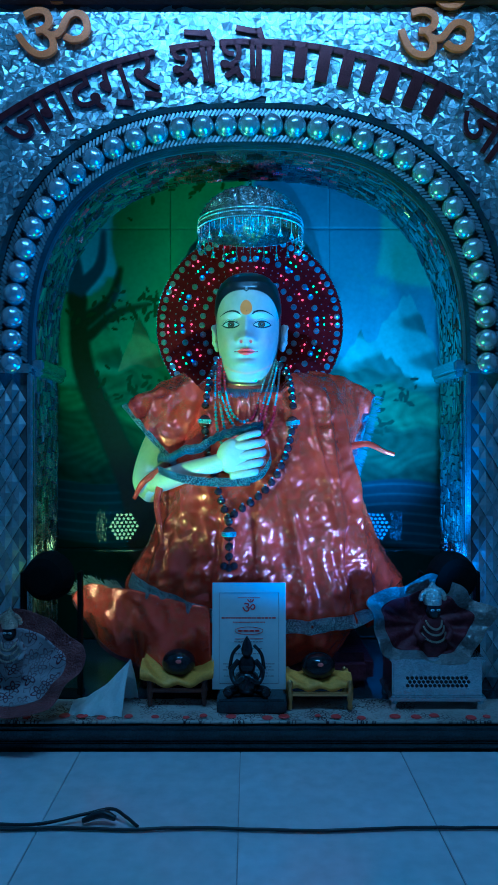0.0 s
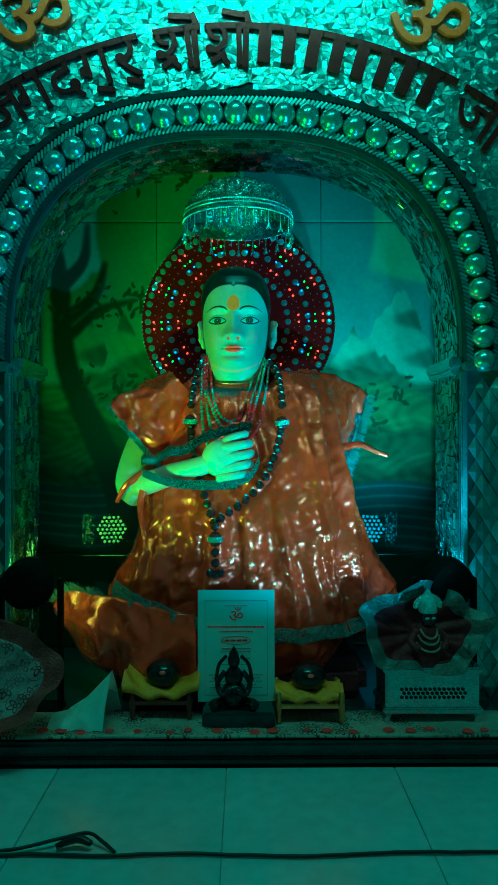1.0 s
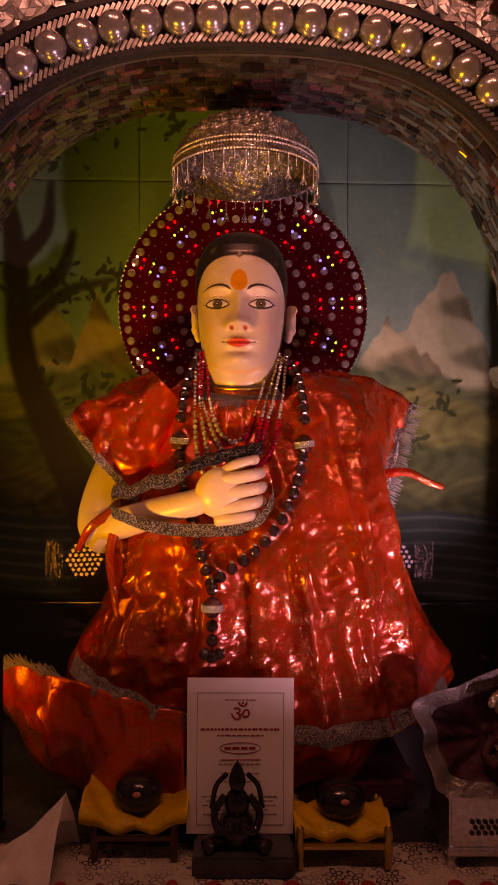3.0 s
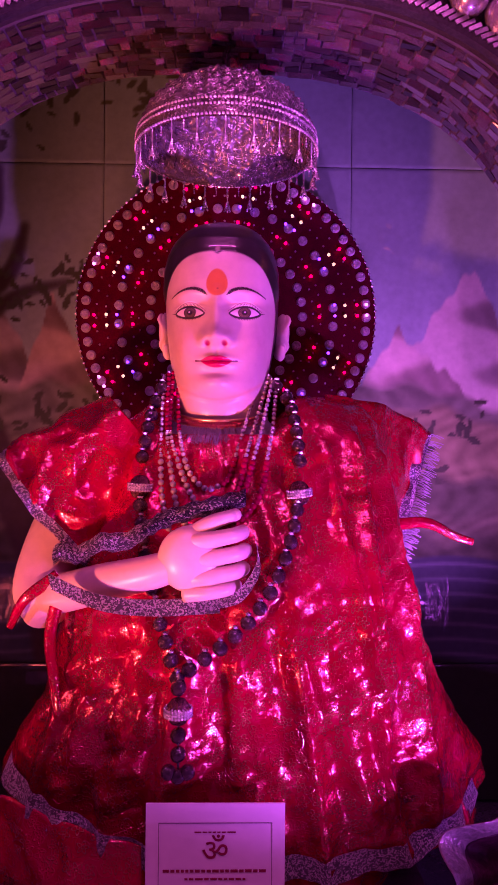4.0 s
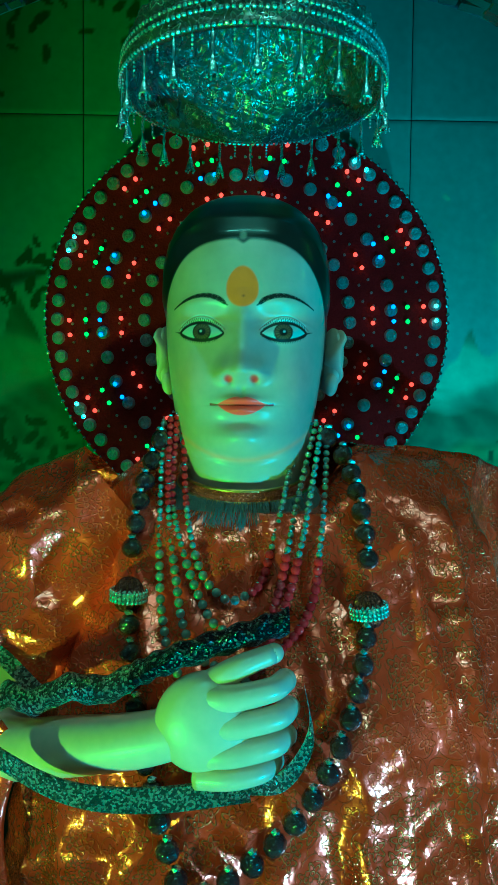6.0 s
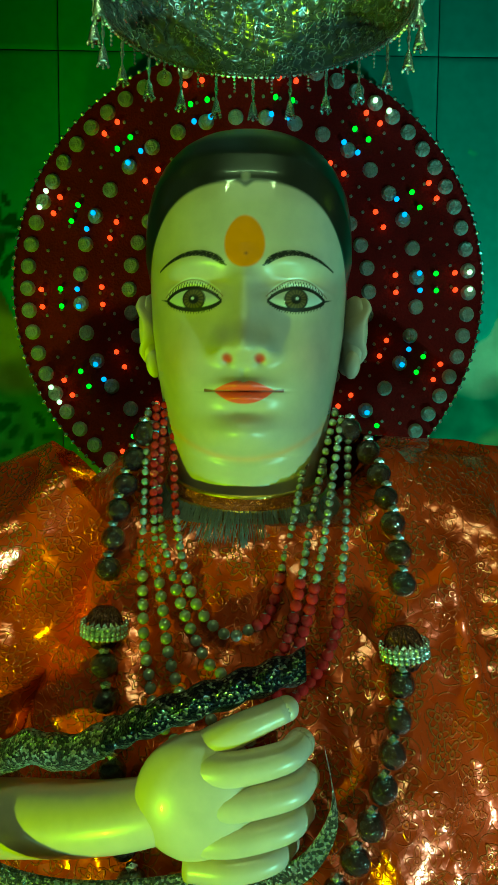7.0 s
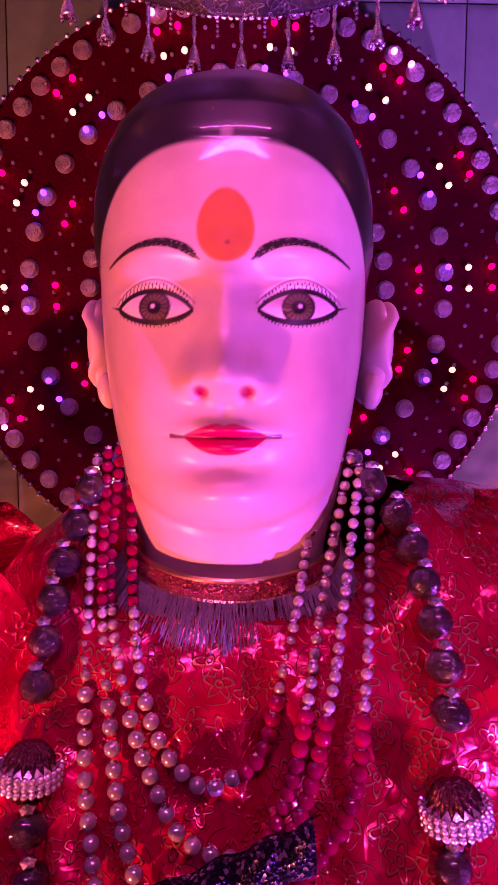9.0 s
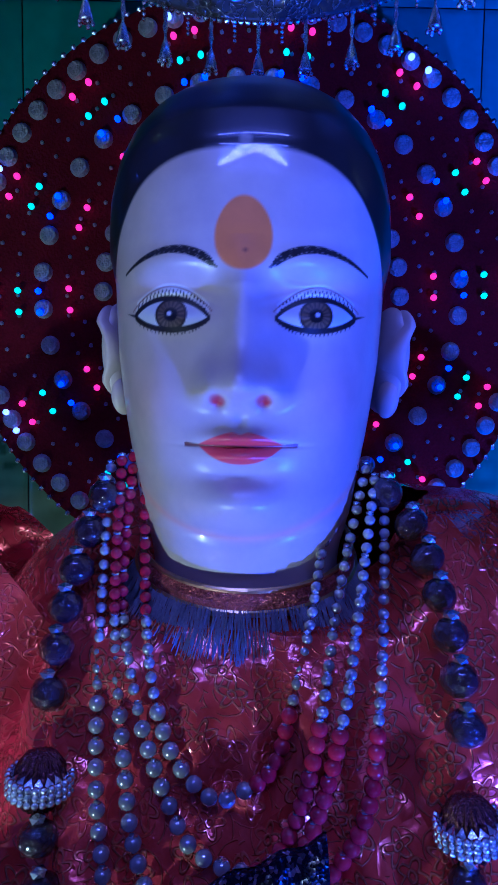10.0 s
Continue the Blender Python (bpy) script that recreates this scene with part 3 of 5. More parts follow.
def head_relief(x, z):
    """How far the face stands out, in metres, at side x and height z."""
    ax = np.abs(x)
    d = np.zeros_like(x)
    t = np.clip((0.852 - z) / 0.054, 0, 1)
    ridge = (0.0050 + 0.0115 * t ** 1.1) / (1 + np.exp(-(z - 0.7940) / 0.0026)) * np.clip((0.868 - z) / 0.022, 0, 1)
    d += ridge * np.exp(-np.abs(x / (0.0088 + 0.0062 * t)) ** 2.0)
    tall = np.where(z > 0.7995, 0.0135, 0.0070)
    d += 0.0095 * gauss(x, 0.0120) * gauss(z - 0.7995, tall)
    d += 0.0082 * gauss(ax - 0.0150, 0.0072) * gauss(z - 0.7985, tall * 0.85)
    d -= 0.0060 * gauss(ax - 0.0104, 0.0036) * gauss(z - 0.7935, 0.0034)
    d -= 0.0075 * gauss(ax - 0.027, 0.020) * gauss(z - 0.841, 0.010)
    d += 0.0052 * gauss(ax - 0.034, 0.0165) * gauss(z - 0.8325, 0.0080)
    d += 0.0030 * gauss(ax - 0.036, 0.022) * gauss(z - 0.8570, 0.0065)
    d += 0.0012 * gauss(ax - 0.034, 0.019) * gauss(z - (0.8435 - 9 * (ax - 0.034) ** 2), 0.0016)
    d += 0.0046 * gauss(x, 0.0150) * gauss(z - 0.7768, 0.0034) * (1 - 0.2 * gauss(x, 0.003))
    d += 0.0050 * gauss(x, 0.0140) * gauss(z - 0.7680, 0.0034)
    d -= 0.0016 * gauss(x, 0.021) * gauss(z - 0.7727, 0.0011)
    d += 0.0030 * gauss(x, 0.028) * gauss(z - 0.775, 0.012)
    d -= 0.0035 * gauss(x, 0.016) * gauss(z - 0.7585, 0.0040)
    d -= 0.0012 * gauss(x, 0.0025) * gauss(z - 0.785, 0.004)
    d += 0.0085 * gauss(x, 0.023) * gauss(z - 0.7450, 0.0115)
    d -= 0.0030 * gauss(z - (0.7262 + 7 * x ** 2), 0.0040) * gauss(x, 0.045)
    d += 0.0050 * gauss(ax - 0.042, 0.021) * gauss(z - 0.793, 0.024)
    return d


def hair_mask(x, y, z, soft=0.0024, notch=0.0035):
    ax = np.minimum(np.abs(x), 0.0735)
    line = 0.800 + 0.110 * np.clip(1 - (ax / 0.0742) ** 3, 0, 1) ** (1 / 3) - notch * gauss(x, 0.004)
    front = np.clip((z - line) / soft + 0.5 * (soft < 0.01), 0, 1)
    back = np.clip((y - (HEAD[1] - 0.012)) / (soft * 1.25), 0, 1) * np.clip((z - 0.765) / 0.003, 0, 1)
    return np.maximum(front, back)


def face_paint(x, y, z):
    """The painter's colours on the marble head."""
    def over(c, k, m):
        return c * (1 - m[:, None]) + np.array(k) * m[:, None]

    def soft(v, w=0.0006):
        return np.clip(v / w + 0.5, 0, 1)
    ax, inner = np.abs(x), (y < HEAD[1])
    c = np.tile(np.array((0.56, 0.45, 0.355)), (len(x), 1))
    c = over(c, (0.70, 0.42, 0.30), 0.35 * gauss(ax - 0.045, 0.018) * gauss(z - 0.795, 0.018))
    c = over(c, (0.72, 0.36, 0.20), 0.55 * gauss(z - (0.7268 + 7 * ax ** 2), 0.0026) * (ax < 0.056))
    c = over(c, (0.62, 0.40, 0.30), 0.5 * gauss(ax - 0.034, 0.022) * gauss(z - 0.8445, 0.0045))
    # forehead mark
    e = (x / (0.0135 - 0.10 * np.clip(z - 0.866, -0.02, 0.02))) ** 2 + ((z - 0.8685) / 0.0170) ** 2
    c = over(c, (0.68, 0.22, 0.025), np.clip((1.05 - e) * 6, 0, 1))
    c = over(c, (0.20, 0.05, 0.03), np.clip(1 - np.hypot(x - 0.001, z - 0.8605) / 0.0016, 0, 1))
    # lips
    upper = 0.7727 + 0.0072 * np.clip(1 - (ax / 0.0205) ** 1.7, 0, 1) - 0.0014 * gauss(x, 0.0025)
    lower = 0.7727 - 0.0082 * np.clip(1 - (ax / 0.0195) ** 2.2, 0, 1)
    c = over(c, (0.72, 0.075, 0.055), soft(upper - z) * soft(z - lower) * (ax < 0.0205))
    c = over(c, (0.12, 0.02, 0.02), soft(0.0005 + 0.0006 * np.clip((ax - 0.018) / 0.007, 0, 1) - np.abs(z - 0.7727 - 0.9 * np.clip(ax - 0.018, 0, 1) ** 1.6)) * (ax < 0.026))
    # nostrils
    c = over(c, (0.45, 0.035, 0.03), np.clip(1.3 - ((ax - 0.0104) / 0.0038) ** 2 - ((z - 0.7936) / 0.0032) ** 2, 0, 1))
    # eyes
    ex, ez = ax - 0.034, z - 0.8318
    ez = ez - 0.05 * ex
    u = np.clip(1 - (ex / 0.0188) ** 2, 0, 1)
    top, low = 0.0088 * u ** 0.8, -0.0062 * u ** 0.8
    inside = soft(top - ez) * soft(ez - low) * (np.abs(ex) < 0.0188)
    c = over(c, (0.80, 0.76, 0.70), soft(0.0056 - np.abs(ez - 0.0092 * u - 0.0006), 0.001) * (np.abs(ex) < 0.0185) * (ez > top) * 0.7)
    c = over(c, (0.80, 0.78, 0.72), inside)
    r = np.hypot(ex + 0.0005, ez - 0.0008)
    ang = np.arctan2(ez - 0.0008, ex)
    iris = soft(0.0078 - r) * inside
    c = over(c, (0.06, 0.04, 0.02), iris)
    c = over(c, (0.17, 0.12, 0.05), iris * soft(0.0066 - r) * (0.5 + 0.5 * np.sin(ang * 17)))
    c = over(c, (0.02, 0.012, 0.01), iris * soft(r - 0.0068) * 0.8)
    c = over(c, (0.01, 0.008, 0.008), soft(0.0034 - r) * inside)
    # highlight on the pupil, painted as a white dot
    c = over(c, (0.95, 0.95, 0.95), soft(0.0011 - np.hypot(ex - 0.0002, ez - 0.0012)))
    tail = np.clip((ex - 0.012) / 0.011, 0, 1)
    liner = np.minimum(np.abs(ez - top), np.abs(ez - low + 0.0002))
    c = over(c, (0.02, 0.016, 0.014), soft(0.0010 + 0.0006 * tail - liner + 0.0003) * (np.abs(ex) < 0.0192))
    c = over(c, (0.02, 0.016, 0.014), soft(0.0008 * (1 - np.clip((ex - 0.0188) / 0.006, 0, 1)) - np.abs(ez - 0.25 * (ex - 0.0188))) * (ex > 0.0175) * (ex < 0.0248))
    lash = np.clip(np.sin((ex + 0.25 * ez) * 3500) * 2.0 - 0.5, 0, 1)
    c = over(c, (0.03, 0.02, 0.018), lash * soft(top + 0.0042 - ez, 0.001) * (ez > top) * (np.abs(ex) < 0.0178))
    lash = np.clip(np.sin((ex - 0.35 * ez) * 3300) * 2.0 - 0.6, 0, 1)
    c = over(c, (0.03, 0.02, 0.018), lash * soft(ez - low + 0.0026, 0.001) * (ez < low) * (np.abs(ex) < 0.0182))
    c = over(c, (0.20, 0.08, 0.05), 0.8 * soft(0.00045 - np.abs(ez - 0.0142 * np.clip(1 - (ex / 0.0225) ** 2, 0, 1))) * (np.abs(ex) < 0.0205))
    # brows, worn in places
    v = np.clip((ax - 0.0125) / 0.047, 0, 1)
    mid = 0.8535 + 0.0088 * np.sin(math.pi * v ** 0.75 * 0.86) - 0.004 * v ** 3
    thick = 0.0023 * np.clip(1 - v, 0, 1) ** 0.55 * np.clip((ax - 0.0115) / 0.004, 0, 1) + 0.0002
    wear = 0.5 + 0.5 * np.sin(x * 1900 + 2 * np.sin(z * 1500)) * np.sin(z * 2100 + x * 700)
    brow = soft(thick - np.abs(z - mid)) * (ax > 0.0115) * (ax < 0.0595)
    c = over(c, (0.015, 0.012, 0.01), brow * np.clip(1.6 - wear * 1.1, 0, 1))
    c = over(c, (0.015, 0.012, 0.01), soft(0.0006 - np.abs(z - mid)) * (ax > 0.013) * (ax < 0.0595))
    c[~inner] = np.array((0.62, 0.49, 0.375))
    # hair, with the small bare notch at the parting
    c = over(c, (0.012, 0.010, 0.009), hair_mask(x * 1.012, y + 0.003, z + 0.0022))
    c = over(c, (0.26, 0.22, 0.20), np.clip(1.2 - (x / 0.0034) ** 2 - ((z - 0.9115) / 0.0042) ** 2, 0, 1) * (y < 1.55))
    # bare grey stone low on the neck
    c = over(c, (0.20, 0.19, 0.19), np.clip((0.677 + 9 * ax ** 2 + 0.002 * np.sin(x * 260) - z) / 0.003, 0, 1))
    return c


def build_statue():
    n_front, n_back, n_rows = 300, 60, 470
    th = np.concatenate([np.linspace(-1.62, 1.62, n_front, endpoint=False), np.linspace(1.62, math.tau - 1.62, n_back, endpoint=False)])
    zs = np.concatenate([np.linspace(0.645, 0.728, 70, endpoint=False), np.linspace(0.728, 0.875, 270, endpoint=False), np.linspace(0.875, 0.9724, n_rows - 340)])
    k = np.arange(len(zs))
    table = np.array(HEAD_TABLE)
    prof = np.stack([np.interp(zs, table[:, 0], table[:, i]) for i in (1, 2, 3)], axis=1)
    for _ in range(6):
        prof[2:-2] = (prof[:-4] + prof[1:-3] + prof[2:-2] + prof[3:-1] + prof[4:]) / 5
    T, Z = np.meshgrid(th, zs)
    W, F, B = (np.repeat(prof[:, i:i + 1], len(th), axis=1) for i in range(3))
    s, c = np.sin(T), np.cos(T)
    x = W * np.sign(s) * np.abs(s) ** 0.92
    y = np.where(c > 0, -F * np.abs(c) ** 0.95, B * np.abs(c) ** 0.95)
    x, y, z = x.ravel(), y.ravel(), Z.ravel()
    front = np.clip(-y / 0.02, 0, 1)
    y = y - head_relief(x, z) * front
    hair = hair_mask(x, y + HEAD[1], z, 0.022, 0.0)
    puff = 1 + 0.045 * hair * np.clip((z - 0.76) / 0.05, 0, 1)
    col = face_paint(x, y + HEAD[1], z)
    x, y = x * puff, y * puff
    z = np.where(z > 0.912, 0.912 + (z - 0.912) * 0.80, z)
    turn = -0.055
    verts = np.stack([HEAD[0] + x * math.cos(turn) - y * math.sin(turn), HEAD[1] + x * math.sin(turn) + y * math.cos(turn), z], axis=1)
    head = painted_mesh("statue", verts, grid_faces(len(th), len(zs), True), col, STATUE_PAINT)
    bm = bmesh.new()
    # ears
    for sx in (-1, 1):
        for at, rad in (((0.0755, 1.612, 0.815), (0.0075, 0.019, 0.031)), ((0.081, 1.606, 0.818), (0.0055, 0.016, 0.026)), ((0.0755, 1.604, 0.793), (0.0055, 0.008, 0.011))):
            vs = ball(bm, (HEAD[0] + sx * at[0] + 0.004, at[1], at[2]), rad, 28, 20, pose(0, 0, 0, 12, 0, sx * 26))
            if rad[2] == 0.026:
                for v in vs:
                    q = v.co - Vector((HEAD[0] + sx * 0.081 + 0.004, 1.606, 0.818))
                    if abs(q.z) < 0.016 and q.y < 0.004:
                        v.co.x -= sx * 0.006 * (1 - (q.z / 0.016) ** 2)
    # arm, hand and folded leg
    tube(bm, spline([(-0.17, 1.62, 0.63), (-0.205, 1.585, 0.56), (-0.222, 1.55, 0.495), (-0.205, 1.52, 0.472)], 22), [0.042 - 0.010 * i / 21 for i in range(22)], 24)
    tube(bm, spline([(-0.222, 1.555, 0.502), (-0.20, 1.52, 0.490), (-0.13, 1.475, 0.513), (-0.075, 1.452, 0.529), (-0.030, 1.443, 0.545)], 26), [0.027 - 0.010 * i / 25 for i in range(26)], 24)
    ball(bm, (-0.030, 1.442, 0.546), (0.037, 0.020, 0.037), 36, 24, pose(0, 0, 0, 0, -20, 0))
    for z0, x1, z1, r in ((0.568, 0.026, 0.575, 0.0110), (0.548, 0.029, 0.555, 0.0112), (0.528, 0.027, 0.535, 0.0110), (0.511, 0.019, 0.516, 0.0098)):
        pts = spline([(-0.036, 1.440, z0 - 0.003), (-0.012, 1.431, z0), (x1 - 0.010, 1.434, z1 - 0.002), (x1, 1.446, z1)], 18)
        tube(bm, pts, [r * (1 - 0.24 * (i / 17)) * (1 - 0.25 * math.sin(math.pi * i / 17) * 0.3) for i in range(18)], 18)
        ball(bm, pts[-1], r * 0.76, 16, 12)
    tube(bm, spline([(-0.038, 1.448, 0.565), (-0.010, 1.440, 0.585), (0.018, 1.448, 0.594)], 12), [0.0105 - 0.0003 * i for i in range(12)], 16)
    ball(bm, (0.018, 1.448, 0.594), 0.0073, 16, 12)
    layer = bm.verts.layers.float_color.new("paint")
    for v in bm.verts:
        v[layer] = (0.62, 0.49, 0.375, 1)
    for f in bm.faces:
        f.smooth = True
    bm.from_mesh(head)
    bm.to_mesh(head)
    bm.free()
    return tagged(new("statue", head), "glossy painted marble statue seated with one hand on its chest", "statue")


build_statue()

bm = bmesh.new()
box(bm, (-0.25, 1.50, 0.046), (0.27, 1.80, 0.12), 0.02)
tagged(part("seat_block", bm, MAROON), "low seat block wrapped in dark maroon cloth", "pedestal")

# ---- robe ----
ROBE_Z = [  # height, left x, right x, front y, back y
    (0.105, -0.18, 0.27, 1.490, 1.74), (0.150, -0.24, 0.325, 1.470, 1.76), (0.190, -0.27, 0.345, 1.460, 1.78), (0.235, -0.280, 0.352, 1.455, 1.79), (0.270, -0.270, 0.340, 1.450, 1.79),
    (0.320, -0.245, 0.308, 1.445, 1.79), (0.370, -0.215, 0.280, 1.440, 1.78), (0.430, -0.205, 0.252, 1.440, 1.76), (0.500, -0.190, 0.234, 1.450, 1.75), (0.560, -0.170, 0.224, 1.472, 1.74),
    (0.620, -0.158, 0.216, 1.500, 1.73), (0.665, -0.148, 0.208, 1.517, 1.72), (0.700, -0.125, 0.196, 1.536, 1.71), (0.722, -0.100, 0.180, 1.556, 1.70), (0.734, -0.075, 0.150, 1.575, 1.69), (0.737, -0.055, 0.10, 1.59, 1.67)]


CREASES = [  # side at the shoulder, run per metre of fall, height, width, from, to
    (0.150, 0.10, 0.013, 0.009, 0.72, 0.30), (0.105, 0.22, 0.010, 0.007, 0.70, 0.16), (0.178, 0.16, 0.012, 0.008, 0.70, 0.20), (0.040, 0.16, 0.011, 0.007, 0.50, 0.12),
    (0.015, 0.02, 0.011, 0.006, 0.50, 0.12), (-0.015, -0.10, 0.010, 0.007, 0.48, 0.12), (-0.06, -0.34, 0.012, 0.009, 0.46, 0.14), (-0.10, 0.16, 0.010, 0.008, 0.70, 0.54),
    (-0.03, 0.10, 0.006, 0.004, 0.68, 0.58), (0.03, -0.05, 0.006, 0.004, 0.68, 0.58), (0.0, 0.02, 0.005, 0.003, 0.68, 0.58)]


def robe_fold(x, z):
    """Pleats that fan out from the chest, deeper towards the hem, with crinkles; metres towards the viewer."""
    low = smoothstep(0.60, 0.22, z)
    fan = (x - 0.02) / (0.30 + 1.25 * max(0.0, 0.62 - z))
    d = low * 0.0085 * math.sin(fan * 62 + 2.2 * noise3(x, 0, z, 5)) * (0.55 + 0.9 * abs(noise3(x, 1, z, 4)))
    ridge = 1 - abs(noise3(x * 1.5, 3.3, z * 0.8 + x * 0.6, 14))
    d += 0.012 * (ridge - 0.75)
    d += 0.005 * (1 - abs(noise3(x * 1.2 - z, 7.7, z, 30)) * 2) * 0.6
    for x0, k, amp, wid, z0, z1 in CREASES:
        d += amp * math.exp(-((x - x0 - k * (0.72 - z) + 0.006 * noise3(0, x0 * 9, z, 7)) / wid) ** 2) * smoothstep(z0, z0 - 0.05, z) * smoothstep(z1, z1 + 0.05, z)
    shawl = smoothstep(0.028, 0.040, x - 0.34 * (0.62 - z))
    d += 0.008 * shawl * smoothstep(0.30, 0.42, z)
    return d


def robe_front(x, z):
    """The robe's front surface at side x and height z."""
    xl, xr, yf, yb = interp(ROBE_Z, z)
    q = max(-0.999, min(0.999, (x - (xl + xr) / 2) / ((xr - xl) / 2)))
    return (yf + yb) / 2 - (yb - yf) / 2 * (1 - abs(q) ** 2.3) ** (1 / 2.3) - robe_fold(x, z)


def cloth_strip(bm, pts, width, proud=0.003, n=60, thick=0.002, wave=0.0):
    """A ribbon laid on the robe along (x, z) points, width downwards."""
    sm = spline([(p[0], 0, p[1]) for p in pts], n)
    rings = []
    for i, p in enumerate(sm):
        d = sm[min(i + 1, n - 1)] - sm[max(i - 1, 0)]
        nx, nz = (d.z, -d.x)
        ln = math.hypot(nx, nz) or 1
        nx, nz = nx / ln, nz / ln
        front, back = [], []
        for k in range(5):
            u = k / 4
            x, z = p.x + nx * width * u, p.z + nz * width * u
            y = robe_front(x, z) - proud - wave * math.sin(i * 0.9) * u
            front.append((x, y, z))
            back.append((x, y + thick, z))
        rings.append(front + back[::-1])
    loft(bm, rings, True, True)


robe = empty("robe", (0, 1.6, 0.12), "orange-red gold-threaded brocade robe with silver braid draped over the statue", "robe")
bm = bmesh.new()
rings = []
NZ, NA = 170, 330
for k in range(NZ):
    z = 0.105 + 0.632 * k / (NZ - 1)
    xl, xr, yf, yb = interp(ROBE_Z, z)
    xc, hw, yc, hd = (xl + xr) / 2, (xr - xl) / 2, (yf + yb) / 2, (yb - yf) / 2
    ring = []
    for j in range(NA):
        a = math.tau * j / NA
        c, s = math.cos(a), math.sin(a)
        q = math.copysign(abs(c) ** (2 / 2.3), c)
        x = xc + hw * q
        y = yc + hd * math.copysign(abs(s) ** (2 / 2.3), s)
        out = robe_fold(x, z) if s < 0 else 0.3 * robe_fold(x, z)
        w = 0.0 if k < NZ - 12 else (k - NZ + 12) / 11
        hem = 0.022 * math.sin(x * 26 + 1) * smoothstep(0.2, 0.105, z) if s < 0 else 0
        hem += (0.05 * smoothstep(0.02, 0.3, x) + 0.012 * math.sin(x * 60)) * smoothstep(0.2, 0.105, z)
        drop = (z - 0.684) * (1 - smoothstep(0.058, 0.095, abs(x + 0.002))) if s < 0 and z > 0.684 else 0
        ring.append((x + c * out, y + s * out * (1 - w), z + hem - drop))
    rings.append(ring)
loft(bm, rings, True, False)
under(part("body_cloth", bm, ROBE, smooth=True), robe)


def sheet(bm, rows, thick=0.0025):
    """A cloth sheet from a grid of points, given thickness towards the back."""
    n = len(rows[0])
    loft(bm, [list(r) + [(p[0], p[1] + thick, p[2]) for p in reversed(r)] for r in rows], True, True)


# short sleeve over the bent arm
bm = bmesh.new()
rings = []
for i in range(40):
    u = i / 39
    cx, cy, cz = -0.110 - 0.108 * u, 1.60 - 0.015 * u, 0.688 - 0.072 * u - 0.03 * u * u
    ax = Vector((-0.72, -0.08, -0.62)).normalized()
    s1 = Vector((0.66, -0.10, -0.75)).normalized()
    s2 = ax.cross(s1)
    r1, r2 = 0.055 + 0.030 * u, 0.060 + 0.020 * u
    ring = []
    for k in range(72):
        a = math.tau * k / 72
        p = Vector((cx, cy, cz)) + s1 * r1 * math.cos(a) + s2 * r2 * math.sin(a)
        f = 0.010 * (1 - abs(noise3(p.x * 1.3, p.y, p.z, 22)) * 2) + 0.005 * math.sin(a * 7 + 3 * u)
        ring.append(p + (s1 * math.cos(a) + s2 * math.sin(a)) * f * (0.4 + u))
    rings.append(ring)
sleeve_rim = rings[-1]
loft(bm, rings, True, False)
under(part("sleeve", bm, ROBE, smooth=True), robe)
bm = bmesh.new()
loft(bm, [[p + ax * (0.006 * j) + (p - Vector((cx, cy, cz))).normalized() * (0.003 + 0.001 * j) for p in sleeve_rim] for j in (-1, 0, 1)], True, False)
under(part("sleeve_braid", bm, GLITTER, smooth=True), robe)

# wide hanging sleeve of the shawl
bm = bmesh.new()
rows, edge_pts = [], []
for i in range(60):
    u = i / 59
    top = Vector((0.135, 1.60, 0.737)).lerp(Vector((0.185, 1.56, 0.40)), u)
    tip = Vector((0.306, 1.70, 0.690)).lerp(Vector((0.232, 1.63, 0.500)), min(1, u * 1.15) ** 0.8) if u < 0.87 else Vector((0.232, 1.63, 0.500)).lerp(Vector((0.245, 1.60, 0.40)), (u - 0.87) / 0.13)
    row = []
    for k in range(36):
        v = k / 35
        p = top.lerp(tip, v)
        p.y -= 0.040 * math.sin(math.pi * min(1, v * 1.1)) * (0.5 + 0.5 * u) + 0.010 * (1 - abs(noise3(p.x * 1.4, 4.4, p.z, 20)) * 2) + 0.006 * math.sin(v * 17 + u * 6)
        p.z += 0.004 * noise3(p.x, 9, p.z, 25) + 0.012 * math.sin(math.pi * v) * (1 - u)
        row.append(p)
    rows.append(row)
    edge_pts.append(row[-1])
sheet(bm, rows)
under(part("shawl_sleeve", bm, ROBE, smooth=True), robe)
bm = bmesh.new()
sheet(bm, [[(p.x - 0.022 + 0.0056 * k, p.y - 0.004 - 0.0015 * (k % 2), p.z - 0.004) for k in range(5)] for p in edge_pts[:52]], 0.003)
under(part("sleeve_braid", bm, GLITTER), robe)
bm = bmesh.new()
rnd = random.Random(3)
for i in range(0, 51):
    for _ in range(3):
        p = edge_pts[i].lerp(edge_pts[i + 1], rnd.random())
        q = p + Vector((0.018 + rnd.uniform(-0.004, 0.006), rnd.uniform(-0.006, 0.004), -0.007 + rnd.uniform(-0.005, 0.004)))
        tube(bm, [p, p.lerp(q, 0.5) + Vector((0, -0.001, 0.001)), q], 0.0006, 4, False)
under(part("fringe", bm, FRINGE), robe)
